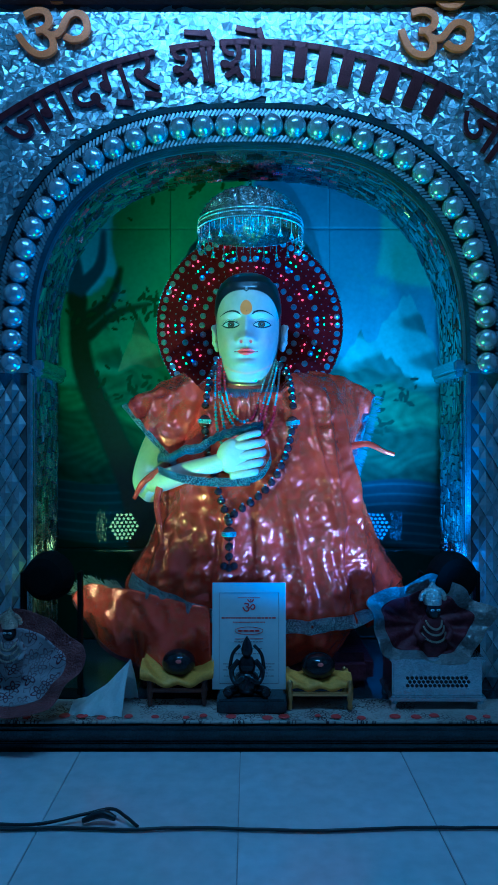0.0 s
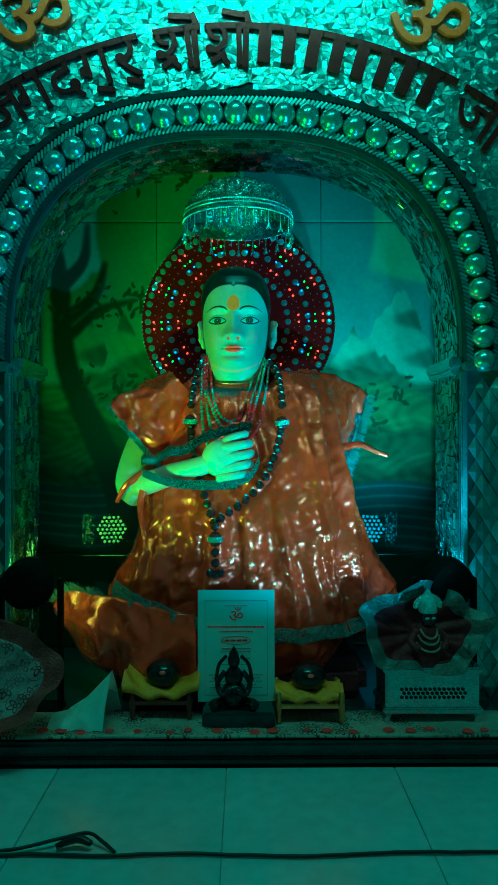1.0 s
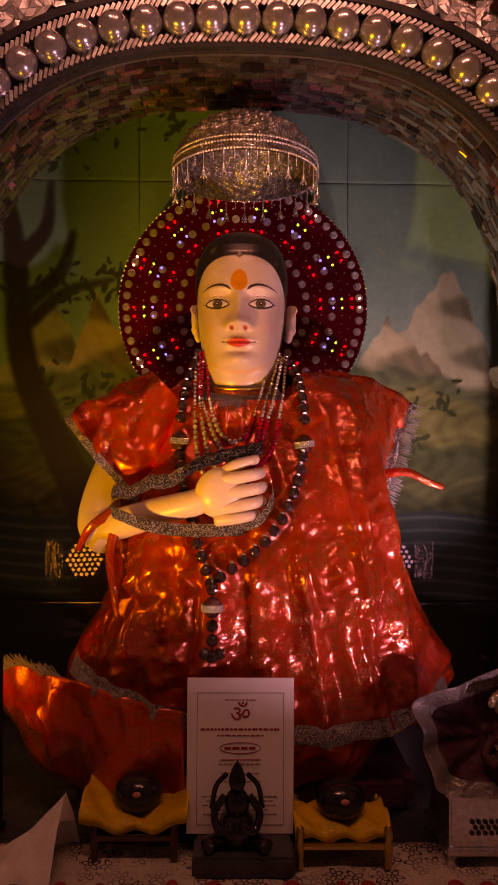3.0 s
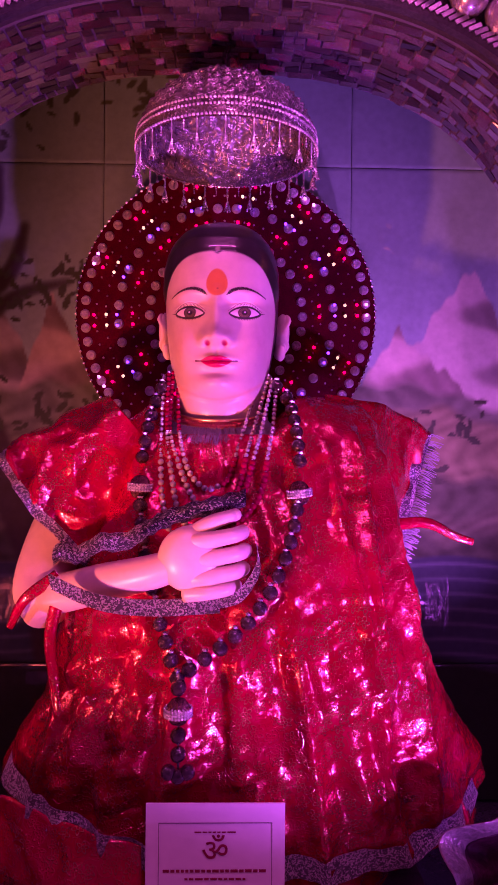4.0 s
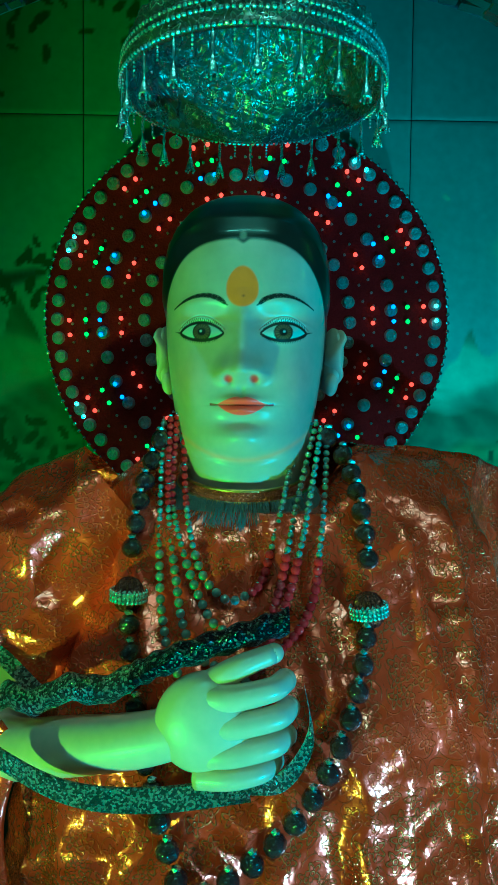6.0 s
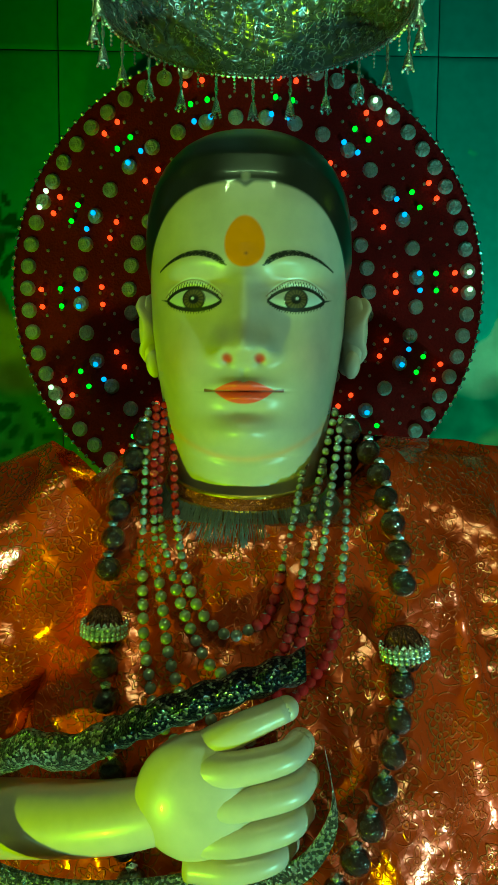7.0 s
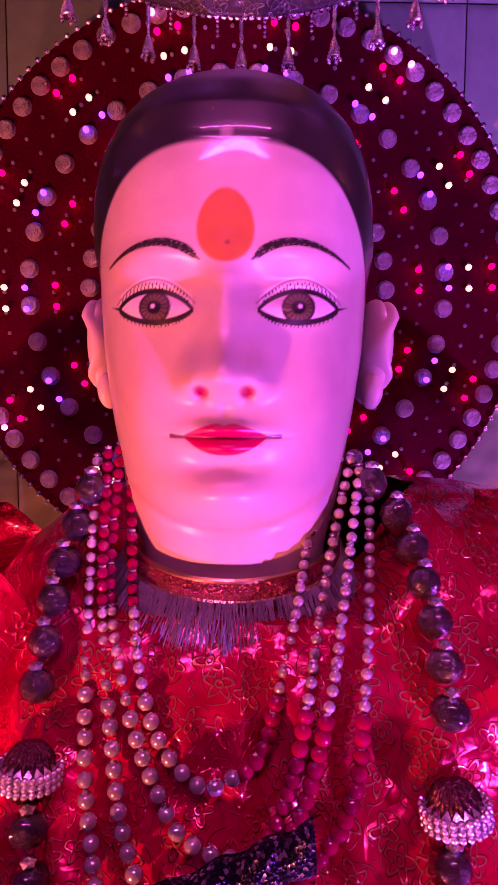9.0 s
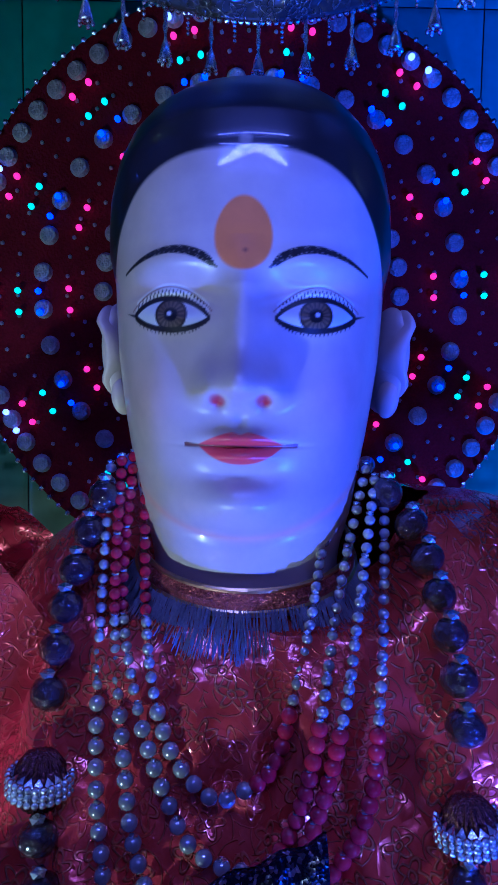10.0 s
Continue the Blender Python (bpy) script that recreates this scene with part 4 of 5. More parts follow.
# pointed flap of the hem, with its own narrow border
FLAP_TOP = spline([(-0.400, 1.585, 0.232), (-0.355, 1.560, 0.262), (-0.300, 1.525, 0.262), (-0.230, 1.480, 0.262), (-0.150, 1.445, 0.250), (-0.080, 1.428, 0.240)], 70)
FLAP_LOW = spline([(-0.392, 1.580, 0.218), (-0.350, 1.548, 0.160), (-0.290, 1.515, 0.118), (-0.215, 1.478, 0.092), (-0.140, 1.452, 0.098), (-0.075, 1.440, 0.112)], 70)
flap_rows = []
for i, (p, q) in enumerate(zip(FLAP_TOP, FLAP_LOW)):
    row = []
    for k in range(30):
        v = k / 29
        r = p.lerp(q, v)
        r.y -= 0.016 * math.sin(math.pi * v) * min(1, i / 25) + 0.010 * v * math.sin(i * 0.27 + 1.3 * v) + 0.009 * (1 - 2 * abs(noise3(r.x * 1.4, 2.2, r.z, 16)))
        row.append(r)
    flap_rows.append(row)
bm = bmesh.new()
sheet(bm, flap_rows)
under(part("hem_flap", bm, ROBE, smooth=True), robe)
bm = bmesh.new()
sheet(bm, [[p + Vector((0, -0.003, 0.009 - 0.003 * k)) for k in range(4)] for p in [row[-1] for row in flap_rows]], 0.003)
under(part("flap_border", bm, MAROON), robe)
bm = bmesh.new()
for i in range(0, 34):
    for _ in range(4):
        p = flap_rows[i][0].lerp(flap_rows[i + 1][0], rnd.random())
        q = p + Vector((-0.010 + rnd.uniform(-0.012, 0.006), rnd.uniform(-0.006, 0.006), 0.008 + rnd.uniform(-0.006, 0.010)))
        tube(bm, [p, p.lerp(q, 0.5) + Vector((0, -0.002, 0)), q], 0.0006, 4, False)
under(part("flap_fringe", bm, FRINGE), robe)
# tie ends
for name_pts in ([(0.228, 1.60, 0.565), (0.265, 1.57, 0.572), (0.30, 1.565, 0.556), (0.325, 1.565, 0.548)], [(-0.185, 1.50, 0.505), (-0.195, 1.485, 0.45), (-0.188, 1.475, 0.40), (-0.182, 1.47, 0.36)], [(-0.19, 1.50, 0.515), (-0.225, 1.49, 0.49), (-0.245, 1.495, 0.455)]):
    bm = bmesh.new()
    tube(bm, spline(name_pts, 20), [0.0085 - 0.004 * i / 19 for i in range(20)], 8, True, 0.4)
    under(part("tie", bm, ROBE, smooth=True), robe)
# braids
for pts, width in (([(-0.255, 0.292), (-0.19, 0.272), (-0.10, 0.243), (-0.06, 0.232)], 0.030), ([(0.06, 0.205), (0.16, 0.208), (0.25, 0.222), (0.318, 0.255)], 0.030), ([(-0.06, 0.232), (0.0, 0.212), (0.06, 0.205)], 0.030)):
    bm = bmesh.new()
    cloth_strip(bm, pts, width, 0.034 if pts[0][0] < -0.2 else 0.004)
    under(part("hem_braid", bm, GLITTER), robe)
for pts, width in (([(-0.190, 0.527), (-0.135, 0.509), (-0.077, 0.503), (-0.002, 0.503)], 0.018), ([(-0.002, 0.503), (0.023, 0.515), (0.042, 0.545), (0.040, 0.572)], 0.013)):
    bm = bmesh.new()
    sm = spline([(p[0], 0, p[1]) for p in pts], 40)
    sheet(bm, [[(p.x + 0.25 * width * k / 4, 1.446 - 0.018 * math.sin(math.pi * i / 39) + 0.05 * max(0, -p.x - 0.06), p.z - width * k / 4) for k in range(5)] for i, p in enumerate(sm)], 0.003)
    under(part("cuff_braid", bm, GLITTER), robe)
# dark sequinned cloth above the hand
bm = bmesh.new()
sm = spline([(-0.085, 1.452, 0.576), (-0.055, 1.444, 0.592), (-0.01, 1.454, 0.604), (0.030, 1.466, 0.613)], 50)
sheet(bm, [[(p.x, p.y - 0.012 * math.sin(k / 5 * 3.1), p.z + 0.008 - 0.019 * k / 5 + 0.0012 * math.sin(i * 0.8 + k)) for k in range(6)] for i, p in enumerate(sm)], 0.004)
under(part("cuff", bm, BLUE_CLOTH, smooth=True), robe)
bm = bmesh.new()
sm = spline([(-0.195, 1.500, 0.542), (-0.165, 1.482, 0.548), (-0.125, 1.466, 0.562), (-0.085, 1.451, 0.573)], 40)
sheet(bm, [[(p.x, p.y - 0.008 * math.sin(k / 5 * 3.1), p.z + 0.008 - 0.021 * k / 5 + 0.003 * math.sin(i * 0.35) + 0.001 * math.sin(i * 0.9 + k)) for k in range(6)] for i, p in enumerate(sm)], 0.004)
under(part("cuff_braid", bm, GREY_SEQUIN, smooth=True), robe)
# collar with fringe
bm = bmesh.new()
col_pts = []
for k in range(73):
    a = math.tau * k / 72
    col_pts.append(Vector((-0.002 + 0.0575 * math.sin(a), 1.592 - 0.055 * math.cos(a), 0.7105 - 0.0150 * math.cos(a))))
loft(bm, [[p + Vector((0, -0.001, 0.0045)), p + Vector((0, -0.0035, 0)) + (p - Vector((0, 1.592, p.z))) * 0.03, p + Vector((0, -0.001, -0.0045)) + (p - Vector((0, 1.592, p.z))) * 0.05, p + Vector((0, 0.002, 0))] for p in col_pts], True, False)
under(part("collar", bm, mat("red_gold_braid", (0.42, 0.10, 0.05), 0.35, 0.6, noise_scale=120, amount=0.6, bump=0.8, bump_scale=500), label="narrow red and gold braid collar"), robe)
for dz, grow in ((0.005, 1.015), (-0.005, 1.06)):
    bm = bmesh.new()
    tube(bm, [Vector(((p.x + 0.002) * grow - 0.002, 1.592 + (p.y - 1.592) * grow, p.z + dz)) for p in col_pts], 0.0015, 6, False)
    under(part("collar_cord", bm, BRASS), robe)
bm = bmesh.new()
for k in range(620):
    a = rnd.uniform(-1.5, 1.5)
    p = Vector((-0.002 + 0.060 * math.sin(a), 1.592 - 0.0585 * math.cos(a), 0.7075 - 0.0155 * math.cos(a)))
    ln = rnd.uniform(0.014, 0.027)
    q = p + Vector((math.sin(a) * 0.010 + rnd.uniform(-0.004, 0.004), -0.004 - 0.012 * math.cos(a), -ln))
    tube(bm, [p, p.lerp(q, 0.5) + Vector((rnd.uniform(-0.001, 0.001), -0.001, 0)), q], 0.0003, 3, False)
under(part("collar_fringe", bm, FRINGE, label="grey thread fringe"), robe)

# ---- necklaces ----
def bead_mesh(name, r, material, level=2, stretch=1.0):
    bm = bmesh.new()
    bmesh.ops.create_icosphere(bm, subdivisions=level, radius=r, matrix=Matrix.Diagonal((1, 1, stretch, 1)))
    return mesh_from(bm, name, material, level > 1)


def on_chest(x, z, proud):
    """On the robe below the collar, on the neck's side above it."""
    w = smoothstep(0.675, 0.745, z)
    return (robe_front(x, min(z, 0.70)) - proud) * (1 - w) + (1.575 - proud) * w


def strand(points, proud, gap):
    sm = spline([(x, on_chest(x, z, proud), z) for x, z in points], 400)
    out, run = [sm[0]], 0.0
    for p, q in zip(sm, sm[1:]):
        run += (q - p).length
        if run >= gap(q):
            out.append(q)
            run = 0.0
    return out


SMALL, LARGE = bead_mesh("bead", 0.0029, PEARL_BEAD), bead_mesh("bead", 0.0041, PEARL_BEAD)
RED_S, RED_L = bead_mesh("bead", 0.0031, RED_BEAD), bead_mesh("bead", 0.0041, RED_BEAD)
RINGLET = bead_mesh("spacer", 0.0023, SILVER, 1, 0.5)
NECKLACES = [
    ([(-0.056, 0.763), (-0.054, 0.705), (-0.047, 0.668), (-0.036, 0.637), (-0.018, 0.620), (-0.005, 0.621), (0.010, 0.632), (0.018, 0.657), (0.028, 0.690), (0.039, 0.724), (0.055, 0.760)], 0.0045),
    ([(-0.062, 0.762), (-0.064, 0.695), (-0.051, 0.651), (-0.036, 0.616), (-0.022, 0.600), (0.004, 0.596), (0.020, 0.615), (0.030, 0.657), (0.043, 0.700), (0.060, 0.757)], 0.006),
    ([(-0.068, 0.760), (-0.067, 0.690), (-0.057, 0.630), (-0.050, 0.600), (-0.036, 0.578), (0.000, 0.575), (0.026, 0.612), (0.040, 0.658), (0.050, 0.692), (0.065, 0.756)], 0.0075),
    ([(-0.074, 0.756), (-0.074, 0.690), (-0.071, 0.630), (-0.066, 0.598), (-0.055, 0.570), (-0.02, 0.556), (0.030, 0.590), (0.049, 0.620), (0.056, 0.658), (0.064, 0.697), (0.070, 0.752)], 0.006)]
for idx, (pts, proud) in enumerate(NECKLACES):
    neck = empty("pearl_necklace", (0, 1.5, 0.65), "string of cream pearls and red glass beads worn over the robe", "necklace", "necklaces on the statue")
    for k, p in enumerate(strand(pts, proud, lambda q: 0.0083 if q.z < 0.655 and q.x < 0 else 0.0064)):
        if p.x < 0:
            me = (RED_S if idx < 3 else SMALL) if p.z > 0.688 else SMALL if p.z > 0.652 else LARGE
        else:
            me = SMALL if p.z > 0.655 else RED_L
        put("bead", me, neck, Matrix.Translation(p) @ pose(0, 0, 0, k * 37, k * 53, 0))
        if k % 3 == 0:
            put("spacer", RINGLET, neck, Matrix.Translation(p + Vector((0.0, 0.0, 0.0034))))

mala = empty("prayer_necklace", (0, 1.5, 0.5), "long necklace of dark faceted beads with silver caps and a tassel", "necklace", "necklaces on the statue")
DARK_M = bead_mesh("bead", 0.0086, DARK_BEAD, 2, 1.12)
CAP = bead_mesh("bead_cap", 0.0042, SILVER, 1, 0.6)
RIGHT = [(0.070, 0.745), (0.086, 0.722), (0.092, 0.680), (0.094, 0.630), (0.090, 0.600), (0.078, 0.555), (0.055, 0.505), (0.018, 0.464), (-0.032, 0.428)]
LEFT = [(-0.076, 0.742), (-0.086, 0.715), (-0.092, 0.68), (-0.096, 0.626), (-0.088, 0.561), (-0.073, 0.505), (-0.058, 0.459), (-0.043, 0.420)]
skip = []


DARK_CUP = mat("dark_red_gilt_metal", (0.16, 0.06, 0.05), 0.25, 0.8, noise_scale=90, amount=0.5, bump=0.4, bump_scale=400)


def ornament(parent, at, tilt=0.0):
    """A large capped bead: two fluted silver cups round a beaded waist."""
    bm = bmesh.new()
    prof = [(0.002, -0.0145), (0.0065, -0.0125), (0.0095, -0.008), (0.0108, -0.004), (0.0108, 0.004), (0.0095, 0.008), (0.0065, 0.0125), (0.002, 0.0145)]
    loft(bm, [[(r * (1 + 0.13 * math.cos(k * math.pi / 2)) * math.cos(math.tau * k / 64), r * (1 + 0.13 * math.cos(k * math.pi / 2)) * math.sin(math.tau * k / 64), h) for k in range(64)] for r, h in prof], True, True)
    part("ornament_cup", bm, DARK_CUP, parent, "fluted dark metal cups", True).matrix_basis = Matrix.Translation(Vector(at) - parent.location) @ pose(0, 0, 0, 0, tilt, 0)
    bm = bmesh.new()
    for row in (-1, 0, 1):
        for k in range(26):
            a = math.tau * k / 26
            ball(bm, (0.0142 * math.cos(a), 0.0142 * math.sin(a), row * 0.0034), 0.0018, 8, 6)
    ball(bm, (0, 0, 0), (0.0136, 0.0136, 0.008), 20, 12)
    part("ornament_waist", bm, SILVER, parent, "rows of small silver beads", True).matrix_basis = Matrix.Translation(Vector(at) - parent.location) @ pose(0, 0, 0, 0, tilt, 0)


for pts in (LEFT, RIGHT):
    for k, p in enumerate(strand(pts, 0.012, lambda q: 0.0196)):
        if abs(p.z - 0.622) < 0.016:
            skip.append(p)
            continue
        put("bead", DARK_M, mala, Matrix.Translation(p) @ pose(0, 0, 0, k * 31, k * 17, k * 57))
        put("bead_cap", CAP, mala, Matrix.Translation(p + Vector((0, -0.001, 0.0100))))
ornament(mala, (-0.0955, on_chest(-0.0955, 0.620, 0.013), 0.620), 4)
ornament(mala, (0.0925, on_chest(0.0925, 0.616, 0.013), 0.616), -8)
ornament(mala, (-0.040, 1.405, 0.392), 0)
for x, z in ((-0.040, 0.416), (-0.040, 0.366), (-0.040, 0.346)):
    put("bead", DARK_M, mala, pose(x, 1.407, z, 20, 30, 10))
for dx in (-0.010, 0.0, 0.010):
    put("bead", DARK_M, mala, pose(-0.040 + dx, 1.407, 0.327 - 0.004 * (dx == 0), 50, 20, dx * 900))
bm = bmesh.new()
tube(bm, [(-0.04, 1.410, 0.43), (-0.04, 1.408, 0.33)], 0.0014, 6)
under(part("cord", bm, DARK), mala)

# ---- halo ----
HC, HR = Vector((0.002, 1.79, 0.873)), 0.239
halo = empty("halo", HC, "round dark red halo disc with glass studs and coloured bulbs", "halo disc")
bm = bmesh.new()
bmesh.ops.create_cone(bm, segments=120, radius1=HR, radius2=HR - 0.002, depth=0.014, cap_ends=True, matrix=pose(0, 0, 0, 90))
part("disc", bm, VELVET, halo)
bm = box(bmesh.new(), (-0.02, 0.005, -0.85), (0.02, 0.03, 0.0), 0.003)
part("post", bm, DARK, halo)


def ring_pieces(name, me, radius, count, depth, phase=0.0, keep=None):
    for k in range(count):
        a = math.tau * (k + phase) / count
        if keep and not keep(k):
            continue
        ob = new(name, me)
        ob.parent = halo
        ob.matrix_basis = Matrix.Translation((radius * math.cos(a), depth, radius * math.sin(a))) @ pose(0, 0, 0, 90, 0, 0)


bm = bmesh.new()
bmesh.ops.create_cone(bm, segments=14, radius1=0.0078, radius2=0.0058, depth=0.004, cap_ends=True)
stud_mesh = mesh_from(bm, "stud", STUD)
ring_pieces("rim_bead", bead_mesh("rim_bead", 0.0026, SILVER, 1), 0.2365, 150, -0.009)
ring_pieces("stud", stud_mesh, 0.2225, 64, -0.009)
ring_pieces("stud", stud_mesh, 0.1700, 36, -0.009, 0.5)
ring_pieces("stud", stud_mesh, 0.1210, 32, -0.009)
tiny = bead_mesh("small_stud", 0.0019, STUD, 1)
for radius, count in ((0.190, 72), (0.150, 60), (0.205, 60), (0.138, 44)):
    ring_pieces("small_stud", tiny, radius, count, -0.0075, 0.25)
bulb = {}
for key, m in (("red", BULB_RED), ("green", BULB_GREEN), ("blue", BULB_BLUE), ("white", BULB_WHITE)):
    bulb[key] = bead_mesh("bulb", 0.0026, m, 2, 1.5)
GROUPS = 14
for g in range(GROUPS):
    base = math.tau * g / GROUPS + 0.05
    for key, radius in (("red", 0.2075), ("green", 0.1885), ("blue", 0.1720), ("red", 0.1475), ("white", 0.2225)):
        if key == "white" and radius > 0.2 and g % 2 == 1:
            continue
        for d in (-0.0085, 0.0085):
            a = base + d / radius + (0.006 if key == "blue" else 0)
            ob = new("bulb", bulb[key])
            ob.parent = halo
            ob.matrix_basis = Matrix.Translation((radius * math.cos(a), -0.0125, radius * math.sin(a))) @ pose(0, 0, 0, 90)

# ---- canopy ----
CC = Vector((0.003, 1.607, 1.057))
canopy = empty("canopy", CC, "embossed silver umbrella canopy with hanging bells above the statue", "canopy")
bm = bmesh.new()
SEGC = 200
outer = []
for i in range(60):
    u = i / 59
    r, h = 0.119 * math.cos(u * 1.54) ** 0.84, 0.092 * math.sin(u * 1.54)
    ring = []
    for k in range(SEGC):
        a = math.tau * k / SEGC
        w = smoothstep(0.02, 0.1, u) * smoothstep(0.98, 0.75, u)
        relief = 0.0024 * w * (math.sin(a * 20 + 5 * math.sin(u * 14)) * math.sin(u * 34) + 0.7 * math.sin(a * 40 - u * 40) * math.sin(u * 52 + a * 10))
        ring.append(((r + relief) * math.cos(a), (r + relief) * math.sin(a), h + relief))
    outer.append(ring)
inner = [[(p[0] * 0.965, p[1] * 0.965, p[2] * 0.965 - 0.001) for p in ring] for ring in outer]
loft(bm, inner[::-1] + outer, True, False)
bmesh.ops.recalc_face_normals(bm, faces=bm.faces[:])
EMBOSSED = brocade("embossed_silver", (0.20, 0.19, 0.175), (0.72, 0.70, 0.66), 58, 0.26, 0.7, 0.0, 0.008)
part("dome", bm, EMBOSSED, canopy, smooth=True)
bm = bmesh.new()
for z, r in ((0.0, 0.1205), (0.012, 0.120), (0.020, 0.1185)):
    for k in range(150):
        a = math.tau * k / 150
        ball(bm, (r * math.cos(a), r * math.sin(a), z), 0.0022, 8, 5)
part("rim_beading", bm, SILVER, canopy)
bm = bmesh.new()
spin(bm, [(0.0005, 0.112), (0.003, 0.110), (0.0045, 0.103), (0.008, 0.098), (0.012, 0.093), (0.010, 0.088)], (0, 0, 0), 20)
part("finial", bm, SILVER, canopy, smooth=True)
bm = bmesh.new()
spin(bm, [(0.0, 0.0), (0.0012, -0.001), (0.0022, -0.006), (0.0014, -0.010), (0.0026, -0.014), (0.0012, -0.018), (0.0012, -0.022), (0.0034, -0.026), (0.0058, -0.035), (0.0052, -0.037), (0.0, -0.034)], (0, 0, 0), 12)
for k in range(5):
    a = math.tau * k / 5
    ball(bm, (0.0055 * math.cos(a), 0.0055 * math.sin(a), -0.038), 0.0018, 8, 6)
bell = mesh_from(bm, "bell", SILVER, True)
bm = bmesh.new()
for k in range(4):
    ball(bm, (0, 0, -0.003 - 0.0034 * k), 0.0014, 8, 6)
dropper = mesh_from(bm, "bead_drop", SILVER, True)
for k in range(22):
    a = math.tau * (k + 0.5) / 22
    ob = new("bell", bell)
    ob.parent, ob.location, ob.rotation_euler, ob.scale = canopy, (0.1185 * math.cos(a), 0.1185 * math.sin(a), -0.001), (0, 0, a), (0.8, 0.8, 0.95)
    for d in (0.143,):
        ob = new("bead_drop", dropper)
        ob.parent, ob.location = canopy, (0.1185 * math.cos(a + d), 0.1185 * math.sin(a + d), -0.001)
bm = bmesh.new()
for k in range(8):
    m = Matrix.Translation((0, 0, 0.113 + 0.0058 * k)) @ pose(0, 0, 0, 90, 0, 90 * (k % 2))
    g = bmesh.ops.create_circle(bm, segments=8, radius=0.004, matrix=m)
    tube(bm, [v.co.copy() for v in g["verts"]] + [g["verts"][0].co.copy()], 0.0009, 5, False)
tube(bm, spline([(0, 0, 0.118), (0.003, 0.004, 0.135), (0.012, 0.004, 0.128), (0.015, 0, 0.118)], 12), 0.0012, 6)
tube(bm, [(0, 0, 0.115), (0, 0, 0.134)], 0.0016, 6)
part("chain", bm, DARK, canopy)

# ---- lamps that stand behind the pillars ----
for at, lens, name in ((LED_L, LENS_L, "warm"), (LED_R, LENS_R, "cool")):
    at = Vector(at)
    led = empty("spotlight", (at.x, at.y, 0.048), "black round stage spotlight with a honeycomb of small lamps", "spotlight", "spotlights in the niche")
    aim = look(at, (at.x * 0.75, MURAL_Y + 0.05, 0.345)) 
    bm = bmesh.new()
    spin(bm, [(0.0, 0.045), (0.03, 0.045), (0.044, 0.038), (0.050, 0.015), (0.051, 0.004), (0.051, 0.0), (0.048, 0.001), (0.0, 0.004)], (0, 0, 0), 32)
    ob = part("housing", bm, MATTE_BLACK, led, smooth=False)
    ob.matrix_basis = Matrix.Translation(-led.location) @ aim
    bm = bmesh.new()
    for i in range(-3, 4):
        for j in range(-3, 4):
            x, y = (i + 0.5 * (j % 2)) * 0.0142, j * 0.0126
            if math.hypot(x, y) < 0.046:
                ball(bm, (x, y, -0.003), 0.0047, 10, 6)
    ob = part("lens_cluster", bm, lens, led, "honeycomb of round lit lenses", True)
    ob.matrix_basis = Matrix.Translation(-led.location) @ aim
    bm = bmesh.new()
    box(bm, (-0.004 - 0.059, -0.012, 0.002), (0.004 - 0.059, 0.012, at.z - 0.04), 0.002)
    box(bm, (-0.004 + 0.059, -0.012, 0.002), (0.004 + 0.059, 0.012, at.z - 0.04), 0.002)
    box(bm, (-0.063, -0.03, -0.001), (0.063, 0.03, 0.006), 0.002)
    part("bracket", bm, MATTE_BLACK, led)

# ---- things on the plinth ----
PLINTH = 0.048
runner = empty("runner_cloth", (0, 1.38, PLINTH), "white and dark floral runner cloth on the plinth", "cloth")
bm = bmesh.new()
rows = []
for i in range(140):
    x = -0.62 + 1.24 * i / 139
    row = []
    for k in range(12):
        v = k / 11
        y = 1.312 + 0.115 * v
        row.append((x, y + 0.003 * noise3(x, 2, v, 12) * (v < 0.1), PLINTH + 0.0035 + 0.0025 * noise3(x, y, 0, 26) + 0.002))
    rows.append(row)
loft(bm, [list(r) + [(p[0], p[1], PLINTH + 0.0006) for p in reversed(r)] for r in rows], True, True)
under(part("cloth", bm, FLORAL, smooth=True), runner)
bm = bmesh.new()
for k in range(26):
    x = -0.60 + 1.2 * k / 25 + rnd.uniform(-0.015, 0.015)
    r = rnd.uniform(0.006, 0.012)
    bmesh.ops.create_cone(bm, segments=9, radius1=r, radius2=r * 0.8, depth=0.0015, cap_ends=True, matrix=Matrix.Translation((x, 1.322 + rnd.uniform(0, 0.012), PLINTH + 0.0085)))
under(part("flower_print", bm, INK, label="dark red printed flowers"), runner)

# printed card
card = empty("printed_card", (0.0, 1.402, 0.0815), "white printed card with a red sacred syllable propped upright", "card")
lean = pose(0, 0, 0, -2, 0, 0)
bm = box(bmesh.new(), (-0.0735, -0.001, 0.0), (0.0735, 0.001, 0.212), 0.0004)
part("sheet", bm, PAPER, card).matrix_basis = lean


def flat_bars(name, bars, material, parent, y, label=""):
    bm = bmesh.new()
    for x0, z0, x1, z1 in bars:
        box(bm, (x0, y - 0.0006, z0), (x1, y, z1))
    ob = part(name, bm, material, parent, label)
    ob.matrix_basis = lean
    return ob


def outline(x0, z0, x1, z1, w):
    return [(x0, z0, x1, z0 + w), (x0, z1 - w, x1, z1), (x0, z0 + w, x0 + w, z1 - w), (x1 - w, z0 + w, x1, z1 - w)]


